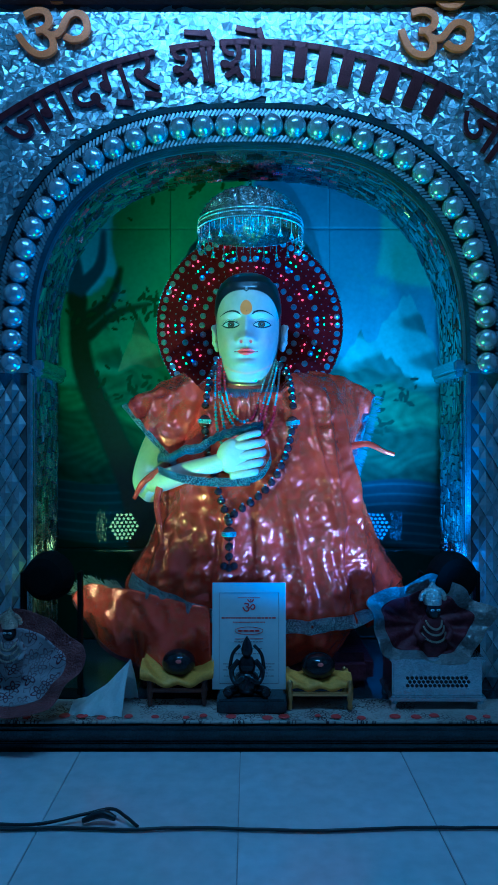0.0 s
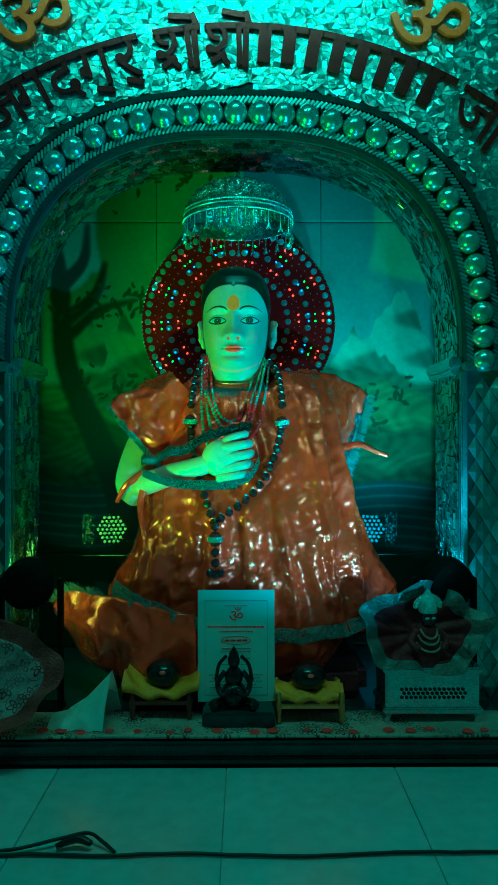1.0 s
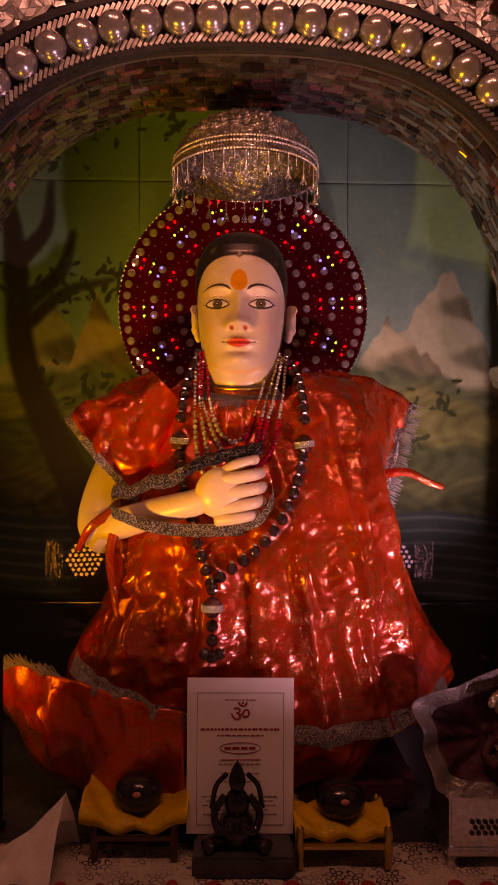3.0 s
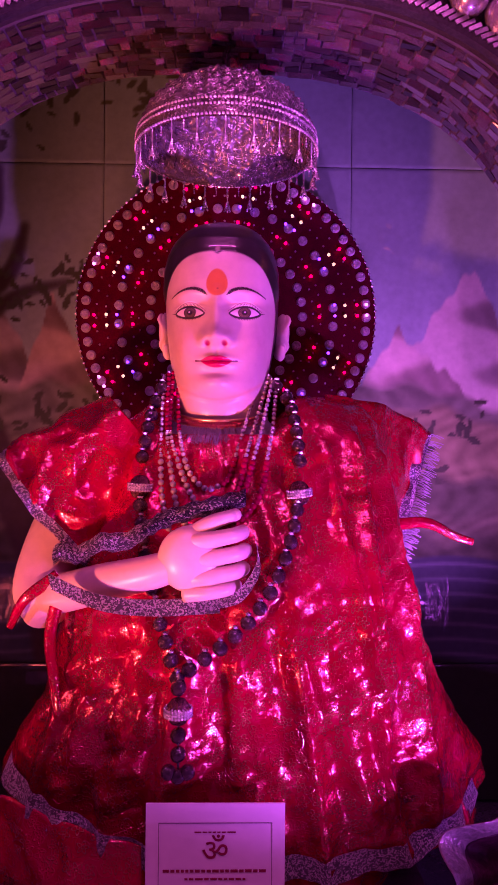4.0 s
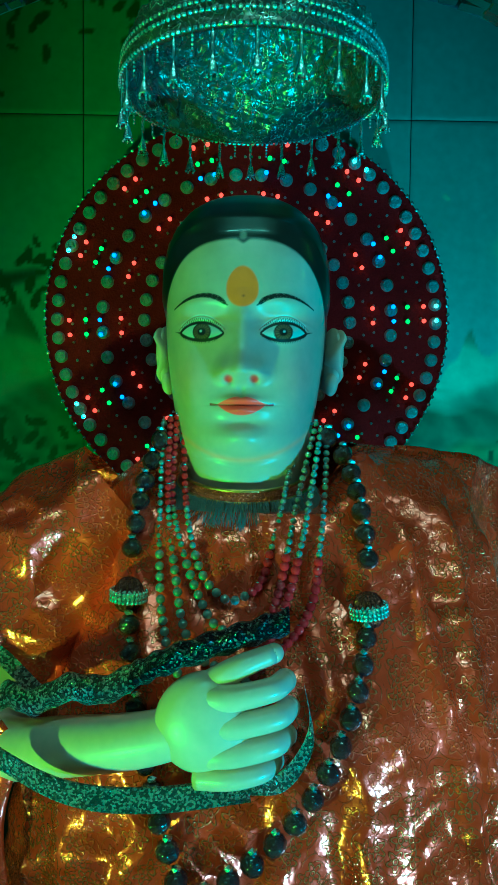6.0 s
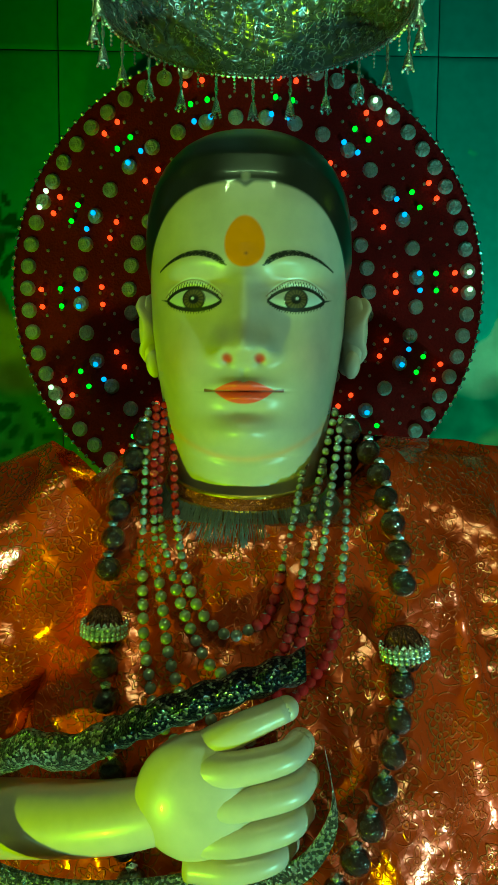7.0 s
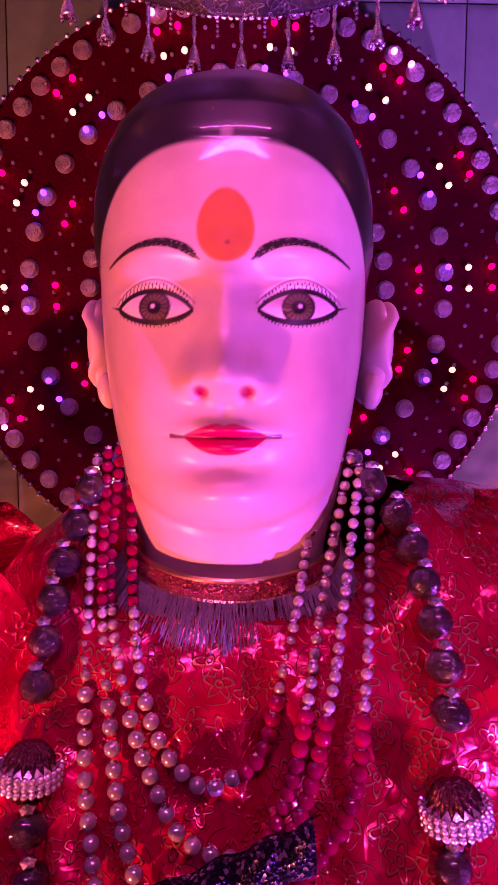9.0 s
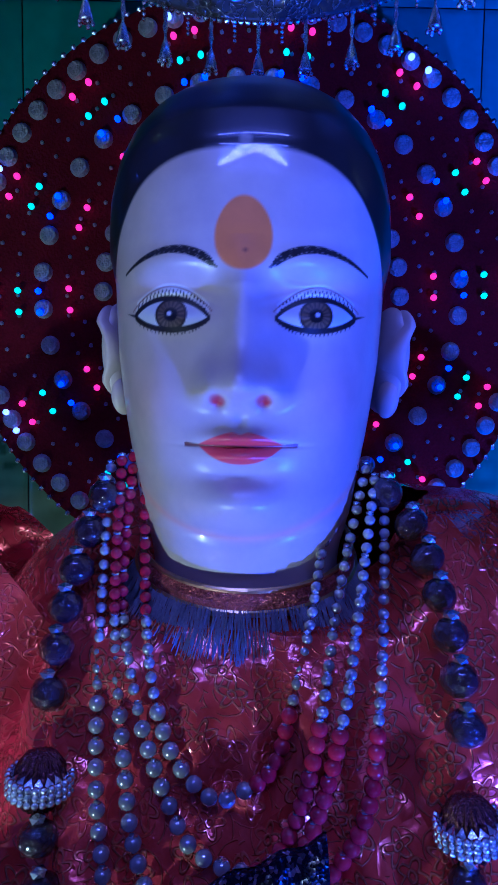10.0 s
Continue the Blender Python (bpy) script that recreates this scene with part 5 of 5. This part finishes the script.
flat_bars("border", outline(-0.060, 0.012, 0.060, 0.192, 0.0007), INK_GREY, card, -0.0012)
bars = []
for z, half, h in ((0.1815, 0.022, 0.0012), (0.1405, 0.055, 0.0028), (0.1325, 0.032, 0.0020)):
    x = -half
    while x < half - 0.002:
        w = rnd.uniform(0.003, 0.009)
        bars.append((x, z, min(x + w, half), z + h))
        x += w + 0.0016
flat_bars("print_line", bars, INK, card, -0.0012)
bars = []
for z, half in ((0.094, 0.030), (0.081, 0.026), (0.070, 0.028), (0.050, 0.052), (0.044, 0.046), (0.038, 0.052), (0.032, 0.040), (0.026, 0.050)):
    x = -half
    while x < half - 0.002:
        w = rnd.uniform(0.003, 0.008)
        bars.append((x, z, min(x + w, half), z + 0.0015))
        x += w + 0.0016
flat_bars("print_line", bars, INK_GREY, card, -0.0012)
flat_bars("print_line", [(-0.022, 0.1145, -0.013, 0.118), (-0.011, 0.1145, -0.001, 0.118), (0.001, 0.1145, 0.010, 0.118), (0.012, 0.1145, 0.021, 0.118)] + outline(-0.028, 0.100, 0.028, 0.101, 0.0006), INK, card, -0.0012)
bm = bmesh.new()
tube(bm, [(0.028 * math.cos(a), -0.0014, 0.1165 + 0.0075 * math.sin(a)) for a in [math.tau * k / 48 for k in range(49)]], 0.0006, 5, False)
part("print_oval", bm, INK, card).matrix_basis = lean


def glyph(text, material, size, depth):
    """A flat letter from the built-in font, stood upright, centred, with thickness."""
    cu = bpy.data.curves.new("glyph", "FONT")
    cu.body, cu.size, cu.extrude, cu.align_x, cu.align_y = text, size, depth, "CENTER", "CENTER"
    tmp = new("glyph", cu)
    dg = bpy.context.evaluated_depsgraph_get()
    me = bpy.data.meshes.new_from_object(tmp.evaluated_get(dg))
    bpy.data.objects.remove(tmp)
    me.transform(pose(0, 0, 0, 90))
    me.materials.clear()
    me.materials.append(material)
    return me


ob = new("sacred_syllable", glyph("\u0950", INK, 0.032, 0.0004))
ob.parent, ob.matrix_basis = card, lean @ pose(0, -0.0015, 0.1615)

# dark base with a small kneeling figure in front of the card
bm = box(bmesh.new(), (-0.062, 1.345, 0.052), (0.072, 1.455, 0.081), 0.004)
tagged(part("stone_base", bm, GRANITE), "dark stone slab base under the card and figure", "base")
bm = bmesh.new()
ball(bm, (-0.004, 1.375, 0.105), (0.026, 0.022, 0.026))
ball(bm, (-0.004, 1.372, 0.138), (0.017, 0.014, 0.022))
ball(bm, (-0.004, 1.368, 0.170), (0.0115, 0.012, 0.014))
spin(bm, [(0.010, 0.0), (0.008, 0.008), (0.003, 0.016), (0.0005, 0.020)], (-0.004, 1.368, 0.178), 16)
for sx in (-1, 1):
    tube(bm, spline([(-0.004 + sx * 0.016, 1.37, 0.150), (-0.004 + sx * 0.030, 1.365, 0.130), (-0.004 + sx * 0.022, 1.352, 0.112), (-0.004 + sx * 0.006, 1.350, 0.122)], 14), 0.0052, 10)
    tube(bm, spline([(-0.004 + sx * 0.018, 1.375, 0.092), (-0.004 + sx * 0.038, 1.36, 0.092), (-0.004 + sx * 0.030, 1.352, 0.088)], 10), 0.009, 10)
    tube(bm, spline([(-0.004 + sx * 0.014, 1.372, 0.178), (-0.004 + sx * 0.028, 1.376, 0.160), (-0.004 + sx * 0.034, 1.378, 0.13)], 12), 0.0035, 8)
tagged(part("figurine", bm, BLACK_STONE, smooth=True), "small black polished figurine with a pointed crown", "figurine")


def stone_bed(at, width, label, frame_mat, bow):
    """A doll-size bed with a yellow cushion and a round black stone on it."""
    x, y = at
    w, d = width / 2, 0.045
    bed = empty("miniature_bed", (x, y, PLINTH + 0.008), label, "miniature bed", "miniature beds on the plinth")
    bm = bmesh.new()
    box(bm, (-w + 0.006, -d, 0.026), (w - 0.006, -d + 0.008, 0.034), 0.002)
    box(bm, (-w + 0.006, d - 0.008, 0.026), (w - 0.006, d, 0.034), 0.002)
    box(bm, (-w, -d + 0.006, 0.026), (-w + 0.008, d - 0.006, 0.034), 0.002)
    box(bm, (w - 0.008, -d + 0.006, 0.026), (w, d - 0.006, 0.034), 0.002)
    part("bed_frame", bm, frame_mat, bed)
    bm = bmesh.new()
    spin(bm, [(0.0, 0.0), (0.004, 0.0), (0.0055, 0.006), (0.004, 0.012), (0.006, 0.020), (0.0065, 0.034), (0.004, 0.040), (0.0062, 0.046), (0.0052, 0.054), (0.0, 0.058)], (0, 0, 0), 14)
    post = mesh_from(bm, "leg", frame_mat, True)
    for px in (-w + 0.004, w - 0.004):
        for py in (-d + 0.004, d - 0.004):
            ob = new("leg", post)
            ob.parent, ob.location = bed, (px, py, 0)
    bm = bmesh.new()
    rows = []
    for i in range(40):
        u = -1 + 2 * i / 39
        row = []
        for k in range(14):
            v = -1 + 2 * k / 13
            lift = 0.030 * abs(u) ** 2.2 * bow
            row.append((u * w * (1.0 + 0.25 * bow), v * d * (0.85 + 0.35 * bow * abs(u)), 0.046 + lift + 0.007 * (1 - v * v) + 0.004 * math.sin(u * 9 + v * 5)))
        rows.append(row)
    loft(bm, [list(r) + [(p[0], p[1], min(p[2] - 0.004, 0.036 + (p[2] - 0.046) * 0.8)) for p in reversed(r)] for r in rows], True, True)
    part("cushion", bm, YELLOW, bed, "crumpled yellow satin cushion", True)
    bm = bmesh.new()
    ball(bm, (0, 0, 0), (0.034, 0.030, 0.027), 30, 20)
    stone = tagged(part("round_stone", bm, BLACK_STONE, smooth=True), "round polished black stone resting on a yellow cushion", "stone", "sacred stones")
    stone.location = (x, y - 0.005, PLINTH + 0.008 + 0.074)
    bm = bmesh.new()
    ball(bm, (0, 0, 0), (0.006, 0.002, 0.004), 12, 8)
    part("painted_dot", bm, mat("pink_paste", (0.6, 0.2, 0.16), 0.6, noise_scale=80), stone).location = (0.002, -0.0285, 0.010)


stone_bed((0.138, 1.405), 0.125, "miniature brass-posted bed with a yellow cushion", BRASS, 0.15)
stone_bed((-0.142, 1.425), 0.115, "miniature dark wooden bed with a yellow cloth bunched on it", BROWN_WOOD, 1.0)

# folded white cloth
bm = bmesh.new()
rows = []
for i in range(30):
    u = i / 29
    row = []
    for k in range(20):
        v = k / 19
        ridge = (1 - abs(2 * v - 1)) ** 0.8
        z = PLINTH + 0.008 + (0.020 + 0.078 * u ** 1.3) * ridge * (0.55 + 0.45 * u)
        row.append((-0.345 + 0.112 * u + 0.016 * (v - 0.5) * u, 1.375 + 0.10 * (v - 0.5) * (0.7 + 0.3 * u) + 0.004 * noise3(u, v, 0, 6), z + 0.004 * noise3(u * 2, v * 2, 3, 3)))
    rows.append(row)
sheet(bm, rows, 0.002)
tagged(part("folded_cloth", bm, WHITE_CLOTH, smooth=False), "white stiff cloth folded to a tent shape", "cloth")


def dress_disc(center, rx, rz, tilt, face_mat, border_mat, label, wave, turn=0):
    """A doll's skirt spread round like a dish, with a wide border."""
    dress = empty("doll_dress", center, label, "doll dress", "dresses of the small deities")
    for name, r0, r1, m in (("skirt", 0.05, 0.74, face_mat), ("border", 0.74, 1.0, border_mat)):
        bm = bmesh.new()
        rings = []
        for i in range(16):
            u = r0 + (r1 - r0) * i / 15
            ring = []
            for k in range(120):
                a = math.tau * k / 120
                ru = u * (1 + wave * 0.10 * math.sin(a * 5 + 1) * u)
                bowl = 0.055 * u * u + wave * 0.018 * u * u * math.sin(a * 9) + 0.003 * noise3(math.cos(a) * u, math.sin(a) * u, 1, 7)
                ring.append((rx * ru * math.cos(a), -bowl, rz * ru * math.sin(a)))
            rings.append(ring)
        back = [[(p[0], p[1] + 0.003, p[2]) for p in ring] for ring in rings]
        loft(bm, rings + back[::-1] + [rings[0]], True, False)
        bmesh.ops.recalc_face_normals(bm, faces=bm.faces[:])
        part(name, bm, m, dress, smooth=True).matrix_basis = pose(0, 0, 0, tilt, 0, turn)
    return dress


# right: throne, dress and small crowned deity
throne = empty("silver_throne", (0.368, 1.42, PLINTH), "small embossed silver throne box with pierced front", "throne")
bm = box(bmesh.new(), (-0.088, -0.05, 0.030), (0.088, 0.05, 0.105), 0.003)
box(bm, (-0.094, -0.056, 0.098), (0.094, 0.056, 0.108), 0.003)
box(bm, (-0.094, -0.056, 0.022), (0.094, 0.056, 0.033), 0.003)
under_me = part("box", bm, SILVER, throne)
bm = bmesh.new()
for k in range(3):
    for j in range(14):
        bmesh.ops.create_cone(bm, segments=6, radius1=0.0036, radius2=0.0036, depth=0.002, cap_ends=True, matrix=pose(-0.058 + 0.0088 * j + 0.0044 * (k % 2), -0.0505, 0.052 + 0.0075 * k, 90))
part("pierced_panel", bm, DARK, throne, "row of dark pierced holes")
for px in (-0.084, 0.084):
    for py in (-0.046, 0.046):
        bm = bmesh.new()
        spin(bm, [(0.006, 0.0), (0.008, 0.006), (0.005, 0.014), (0.009, 0.022)], (px, py, 0), 12, True)
        part("leg", bm, SILVER, throne, smooth=True)
SILVER_CLOTH = mat("silver_tissue", (0.30, 0.29, 0.27), 0.35, 0.55, noise_scale=26, amount=0.4, bump=0.8, bump_scale=90)
dress_disc((0.352, 1.425, 0.206), 0.122, 0.083, -22, MAROON, SILVER_CLOTH, "dark maroon doll dress with a wide silver tissue border", 1.0, 4)


PALE_GOLD = mat("pale_gilt_metal", (0.62, 0.56, 0.42), 0.3, 0.9, noise_scale=60, amount=0.4, bump=0.8, bump_scale=300)


def deity(center, scale, label, robe_mat, turn):
    """A small crowned figure, plain and in one piece."""
    bm = bmesh.new()
    bodies = [((0, 0, 0.020), (0.026, 0.018, 0.030), 0), ((0, 0, 0.052), (0.019, 0.014, 0.020), 0), ((0, -0.004, 0.078), (0.0135, 0.0135, 0.0165), 1)]
    for at, rad, idx in bodies:
        set_material(ball(bm, at, rad, 24, 18), idx)
    for sx in (-1, 1):
        n = len(bm.faces)
        tube(bm, spline([(sx * 0.018, 0, 0.058), (sx * 0.030, -0.006, 0.040), (sx * 0.020, -0.016, 0.028)], 12), 0.006, 10)
        bm.faces.ensure_lookup_table()
        set_material(ball(bm, (sx * 0.0052, -0.0168, 0.0805), (0.0036, 0.0014, 0.0020), 12, 8), 3)
        set_material(ball(bm, (sx * 0.0052, -0.0178, 0.0805), (0.0013, 0.0009, 0.0014), 8, 6), 4)
    n0 = set(bm.faces)
    spin(bm, [(0.0150, 0.0), (0.0160, 0.004), (0.0150, 0.008), (0.0165, 0.012), (0.013, 0.020), (0.009, 0.028), (0.004, 0.036), (0.0005, 0.041)], (0, -0.002, 0.088), 24)
    for k in range(11):
        a = math.pi * (1.0 + k / 10)
        ball(bm, (0.021 * math.cos(a), -0.002 + 0.004 * math.sin(a), 0.098 + 0.018 * abs(math.sin(a))), 0.0045, 10, 8)
    for r, z in ((0.014, 0.062), (0.018, 0.052), (0.021, 0.040)):
        for k in range(17):
            a = math.pi * (1.05 + 0.9 * k / 16)
            ball(bm, (r * math.cos(a), -0.006 + 0.015 * math.sin(a), z - 0.014 * abs(math.sin(a))), 0.0021, 8, 6)
    for f in bm.faces:
        if f not in n0:
            f.material_index = 2
        f.smooth = True
    me = mesh_from(bm, "small_deity", [robe_mat, BLACK_STONE, PALE_GOLD, PAPER, DARK])
    ob = tagged(new("small_deity", me), label, "figurine", "small crowned deities")
    ob.matrix_world = Matrix.Translation(center) @ pose(0, 0, 0, 0, 0, turn) @ Matrix.Scale(scale, 4)
    return ob


deity((0.362, 1.385, 0.158), 1.12, "small black-faced deity with a silver jewelled crown in a dark dress", MAROON, 4)
# left: dress and deity at the plinth's edge
dress_disc((-0.455, 1.345, 0.135), 0.135, 0.098, -34, DRESS, mat("pink_beaded_border", (0.2, 0.09, 0.085), 0.45, 0.3, noise_scale=50, amount=0.6, bump=1.0, bump_scale=260), "white floral doll dress edged with beads", 0.6, 8)
deity((-0.448, 1.315, 0.145), 0.95, "small dark deity with gold crown and green bead garland", DRESS, 0)

# cable on the floor
bm = bmesh.new()
pts = [(-0.62 + 1.24 * k / 60, 1.048 + 0.010 * noise3(k * 0.13, 0, 0, 1) - 0.014 * math.sin(k / 60 * 3.1), 0.0042 + 0.0015 * abs(noise3(k * 0.4, 5, 0, 1))) for k in range(61)]
tube(bm, spline(pts, 180), 0.0025, 8)
cable = empty("cable", (0, 1.05, 0), "thin black electric cable lying across the floor", "cable")
under(part("wire", bm, DARK, smooth=True), cable)
bm = bmesh.new()
tube(bm, spline([(-0.62, 1.055, 0.004), (-0.42, 1.052, 0.004), (-0.32, 1.045, 0.006), (-0.25, 1.062, 0.012), (-0.21, 1.070, 0.016), (-0.185, 1.056, 0.011), (-0.165, 1.040, 0.005)], 90), 0.0026, 8)
under(part("wire", bm, DARK, smooth=True), cable)
bm = bmesh.new()
tube(bm, spline([(-0.25, 1.052, 0.007), (-0.222, 1.056, 0.016), (-0.20, 1.05, 0.012)], 16), [0.004 + 0.002 * math.sin(k / 15 * 3.1) for k in range(16)], 8)
under(part("taped_joint", bm, DARK, smooth=True), cable)

# ---- sacred syllables and the inscription over the arch ----
for x, z, ang in ((-0.412, 1.436, -8), (0.396, 1.428, 6)):
    ob = tagged(new("sacred_syllable", glyph("\u0950", MIRROR_ORANGE, 0.195, 0.004)), "orange mirror-glass sacred syllable set in the mosaic", "wall sign", "syllables over the arch")
    ob.matrix_world = pose(x, WALL_Y - 0.0135, z, 0, ang, 0)

inscription = empty("inscription", (0, WALL_Y, 1.40), "arched line of dark red mirror-glass lettering over the arch", "inscription")


def text_arc(u):
    """Headline of the inscription: u is metres along, from the middle."""
    rad = 0.95
    a = u / rad
    return rad * math.sin(a), 1.432 - rad * (1 - math.cos(a)), math.degrees(a)


def text_bar(u, drop, w, h, slant=0.0):
    x, z, ang = text_arc(u)
    bm = box(bmesh.new(), (-w / 2, -0.004, -h), (w / 2, 0.003, 0.0))
    ob = part("bar", bm, MIRROR_DARK)
    m = pose(x, WALL_Y - 0.0075, z, 0, ang, 0) @ pose(0, 0, -drop, 0, slant, 0)
    ob.parent = inscription
    ob.matrix_basis = Matrix.Translation(-inscription.location) @ m


def text_glyph(u, char, size, drop=0.0, widen=1.0):
    """One letter of the built-in font, its head on the line of the inscription."""
    me = glyph(char, MIRROR_DARK, size, 0.0035)
    top = max(v.co.z for v in me.vertices)
    me.transform(Matrix.Diagonal((widen, 1, 1, 1)) @ Matrix.Translation((0, 0, -top)))
    x, z, ang = text_arc(u)
    ob = new("letter", me)
    ob.parent = inscription
    ob.matrix_basis = Matrix.Translation(-inscription.location) @ pose(x, WALL_Y - 0.0075, z, 0, ang, 0) @ pose(0, 0, -drop)


def headline(u0, u1):
    n = max(2, round((u1 - u0) / 0.03))
    for k in range(n):
        text_bar(u0 + (u1 - u0) * (k + 0.5) / n, -0.001, (u1 - u0) / n + 0.002, 0.0125)


rnd2 = random.Random(11)
SIZE = 0.135
headline(-0.575, -0.205)
for u, char in ((-0.525, "\u091c"), (-0.450, "\u0917"), (-0.375, "\u0926"), (-0.305, "\u0917"), (-0.235, "\u0930")):
    text_glyph(u, char, SIZE)
for u in (-0.295, -0.225):
    text_bar(u, 0.088, 0.036, 0.011, 22)
for u0 in (-0.170, -0.062):
    headline(u0, u0 + 0.096)
    text_glyph(u0 + 0.040, "\u0936", SIZE)
    text_bar(u0 + 0.022, 0.064, 0.034, 0.011, -28)
    text_bar(u0 + 0.084, 0.010, 0.0125, 0.080)
    text_bar(u0 + 0.058, -0.026, 0.046, 0.012, 10)
    text_bar(u0 + 0.082, -0.024, 0.012, 0.026, -18)
headline(0.036, 0.475)
u = 0.062
while u < 0.47:
    text_bar(u, 0.011, 0.026, 0.066)
    u += 0.052
headline(0.508, 0.618)
text_glyph(0.543, "\u091c", SIZE)
text_bar(0.600, 0.010, 0.0125, 0.084)
text_bar(0.574, -0.028, 0.048, 0.012, 10)

# ---- pieces: floor slabs, mirror shards, diamonds, soffit tiles ----
for i in range(-4, 4):
    for j in range(5):
        x0, y1 = -0.016 + 0.298 * i, 1.305 - 0.6 * j
        x1, y0 = x0 + 0.298, y1 - 0.6
        x0, x1, y0 = max(x0, -1.3), min(x1, 1.3), max(y0, -1.2)
        if x1 - x0 < 0.02 or y1 - y0 < 0.02:
            continue
        bm = box(bmesh.new(), (x0 + 0.0008, y0 + 0.0008, -0.02), (x1 - 0.0008, y1 - 0.0008, 0.0), 0.0008)
        part("slab", bm, MARBLE, floor)

shards = []
STEP = 0.0112
jit = {}


def node(i, j):
    if (i, j) not in jit:
        jit[i, j] = (i * STEP + rnd2.uniform(-0.42, 0.42) * STEP, j * STEP + rnd2.uniform(-0.42, 0.42) * STEP)
    return jit[i, j]


def in_band(x, z, a):
    return z < SPRING or (abs(x) / a) ** POW + ((z - SPRING) / a) ** POW < 1


for i in range(-58, 58):
    for j in range(66, 135):
        a, b, c, d = node(i, j), node(i + 1, j), node(i + 1, j + 1), node(i, j + 1)
        for tri in ((a, b, c), (a, c, d)) if rnd2.random() < 0.5 else ((a, b, d), (b, c, d)):
            if all(not in_band(x, z, 0.553) and z < 1.508 for x, z in tri):
                shards.append(tri)


def shard(bm, tri):
    cx, cz = sum(p[0] for p in tri) / 3, sum(p[1] for p in tri) / 3
    tx, tz = rnd2.gauss(0, 0.085), rnd2.gauss(0, 0.085)
    front = [bm.verts.new((cx + (x - cx) * 0.93, WALL_Y - 0.0035 + (x - cx) * tx + (z - cz) * tz, cz + (z - cz) * 0.93)) for x, z in tri]
    back = [bm.verts.new((v.co.x, WALL_Y - 0.0005, v.co.z)) for v in front]
    bm.faces.new(front)
    for k in range(3):
        bm.faces.new((front[k], back[k], back[(k + 1) % 3], front[(k + 1) % 3]))
    return bm


shards.sort(key=lambda t: math.hypot(t[0][0], t[0][1] - 1.33))
for tri in shards[:300]:
    part("shard", shard(bmesh.new(), tri), MIRROR, wall)
bm = bmesh.new()
for tri in shards[300:]:
    shard(bm, tri)
tagged(part("mirror_shards", bm, MIRROR, wall), kind="stuff")

bm = bmesh.new()
vs = [bm.verts.new(p) for p in ((0, -0.003, -0.0245), (0.0145, 0, 0), (0, 0, 0.0245), (-0.0145, 0, 0), (0, -0.0045, 0))]
for k in range(4):
    bm.faces.new((vs[k], vs[(k + 1) % 4], vs[4]))
diamond = mesh_from(bm, "diamond", MIRROR)
for sx in (-1, 1):
    for row in range(27):
        for colm in range(5):
            x = 0.490 + 0.030 * colm + (0.015 if row % 2 else 0)
            z = 0.075 + 0.0245 * row
            if z < 0.70 and x < 0.62:
                put("diamond", diamond, wall, pose(sx * x, WALL_Y - 0.002, z, rnd2.uniform(-4, 4), 0, rnd2.uniform(-4, 4)))

TILE_MESHES = []
for length in (0.012, 0.018, 0.025, 0.034):
    bm = bmesh.new()
    box(bm, (-length / 2, -0.0062, -0.001), (length / 2, 0.0062, 0.0026))
    TILE_MESHES.append((length, mesh_from(bm, "mirror_tile", SOFFIT)))
joined = bmesh.new()
count = 0
fine_path = arch_path(ARCH - 0.001, 0.001)
jamb = [(ARCH - 0.001, 0.055 + 0.001 * k, 0.0, 1.0) for k in range(660)]
fine_path = jamb + fine_path + [(-x, z, 0.0, -1.0) for x, z, tx, tz in jamb[::-1]]
for row in range(12):
    y = WALL_Y + 0.011 + 0.0142 * row
    at = rnd2.randint(8, 20)
    while at < len(fine_path) - 20:
        length, me = rnd2.choice(TILE_MESHES)
        k = min(len(fine_path) - 1, at + int(length * 500))
        at += int(length * 1000) + 3
        x, z, tx, tz = fine_path[k]
        ang = math.degrees(math.atan2(tz, tx))
        m = Matrix.Translation((x, y, z)) @ pose(0, 0, 0, 0, -ang, 0) @ pose(0, 0, 0, rnd2.gauss(0, 5.5), rnd2.gauss(0, 4.5), rnd2.gauss(0, 1.2))
        if abs(x) < 0.33 and z > 1.0 and count < 300 and row < 11:
            put("mirror_tile", me, wall, m)
            count += 1
        else:
            cuboid(joined, m @ Matrix.Translation((0, 0, 0.0008)) @ Matrix.Diagonal((length, 0.0124, 0.0036, 1)))
tagged(part("mirror_tiles", joined, SOFFIT, wall), kind="stuff")
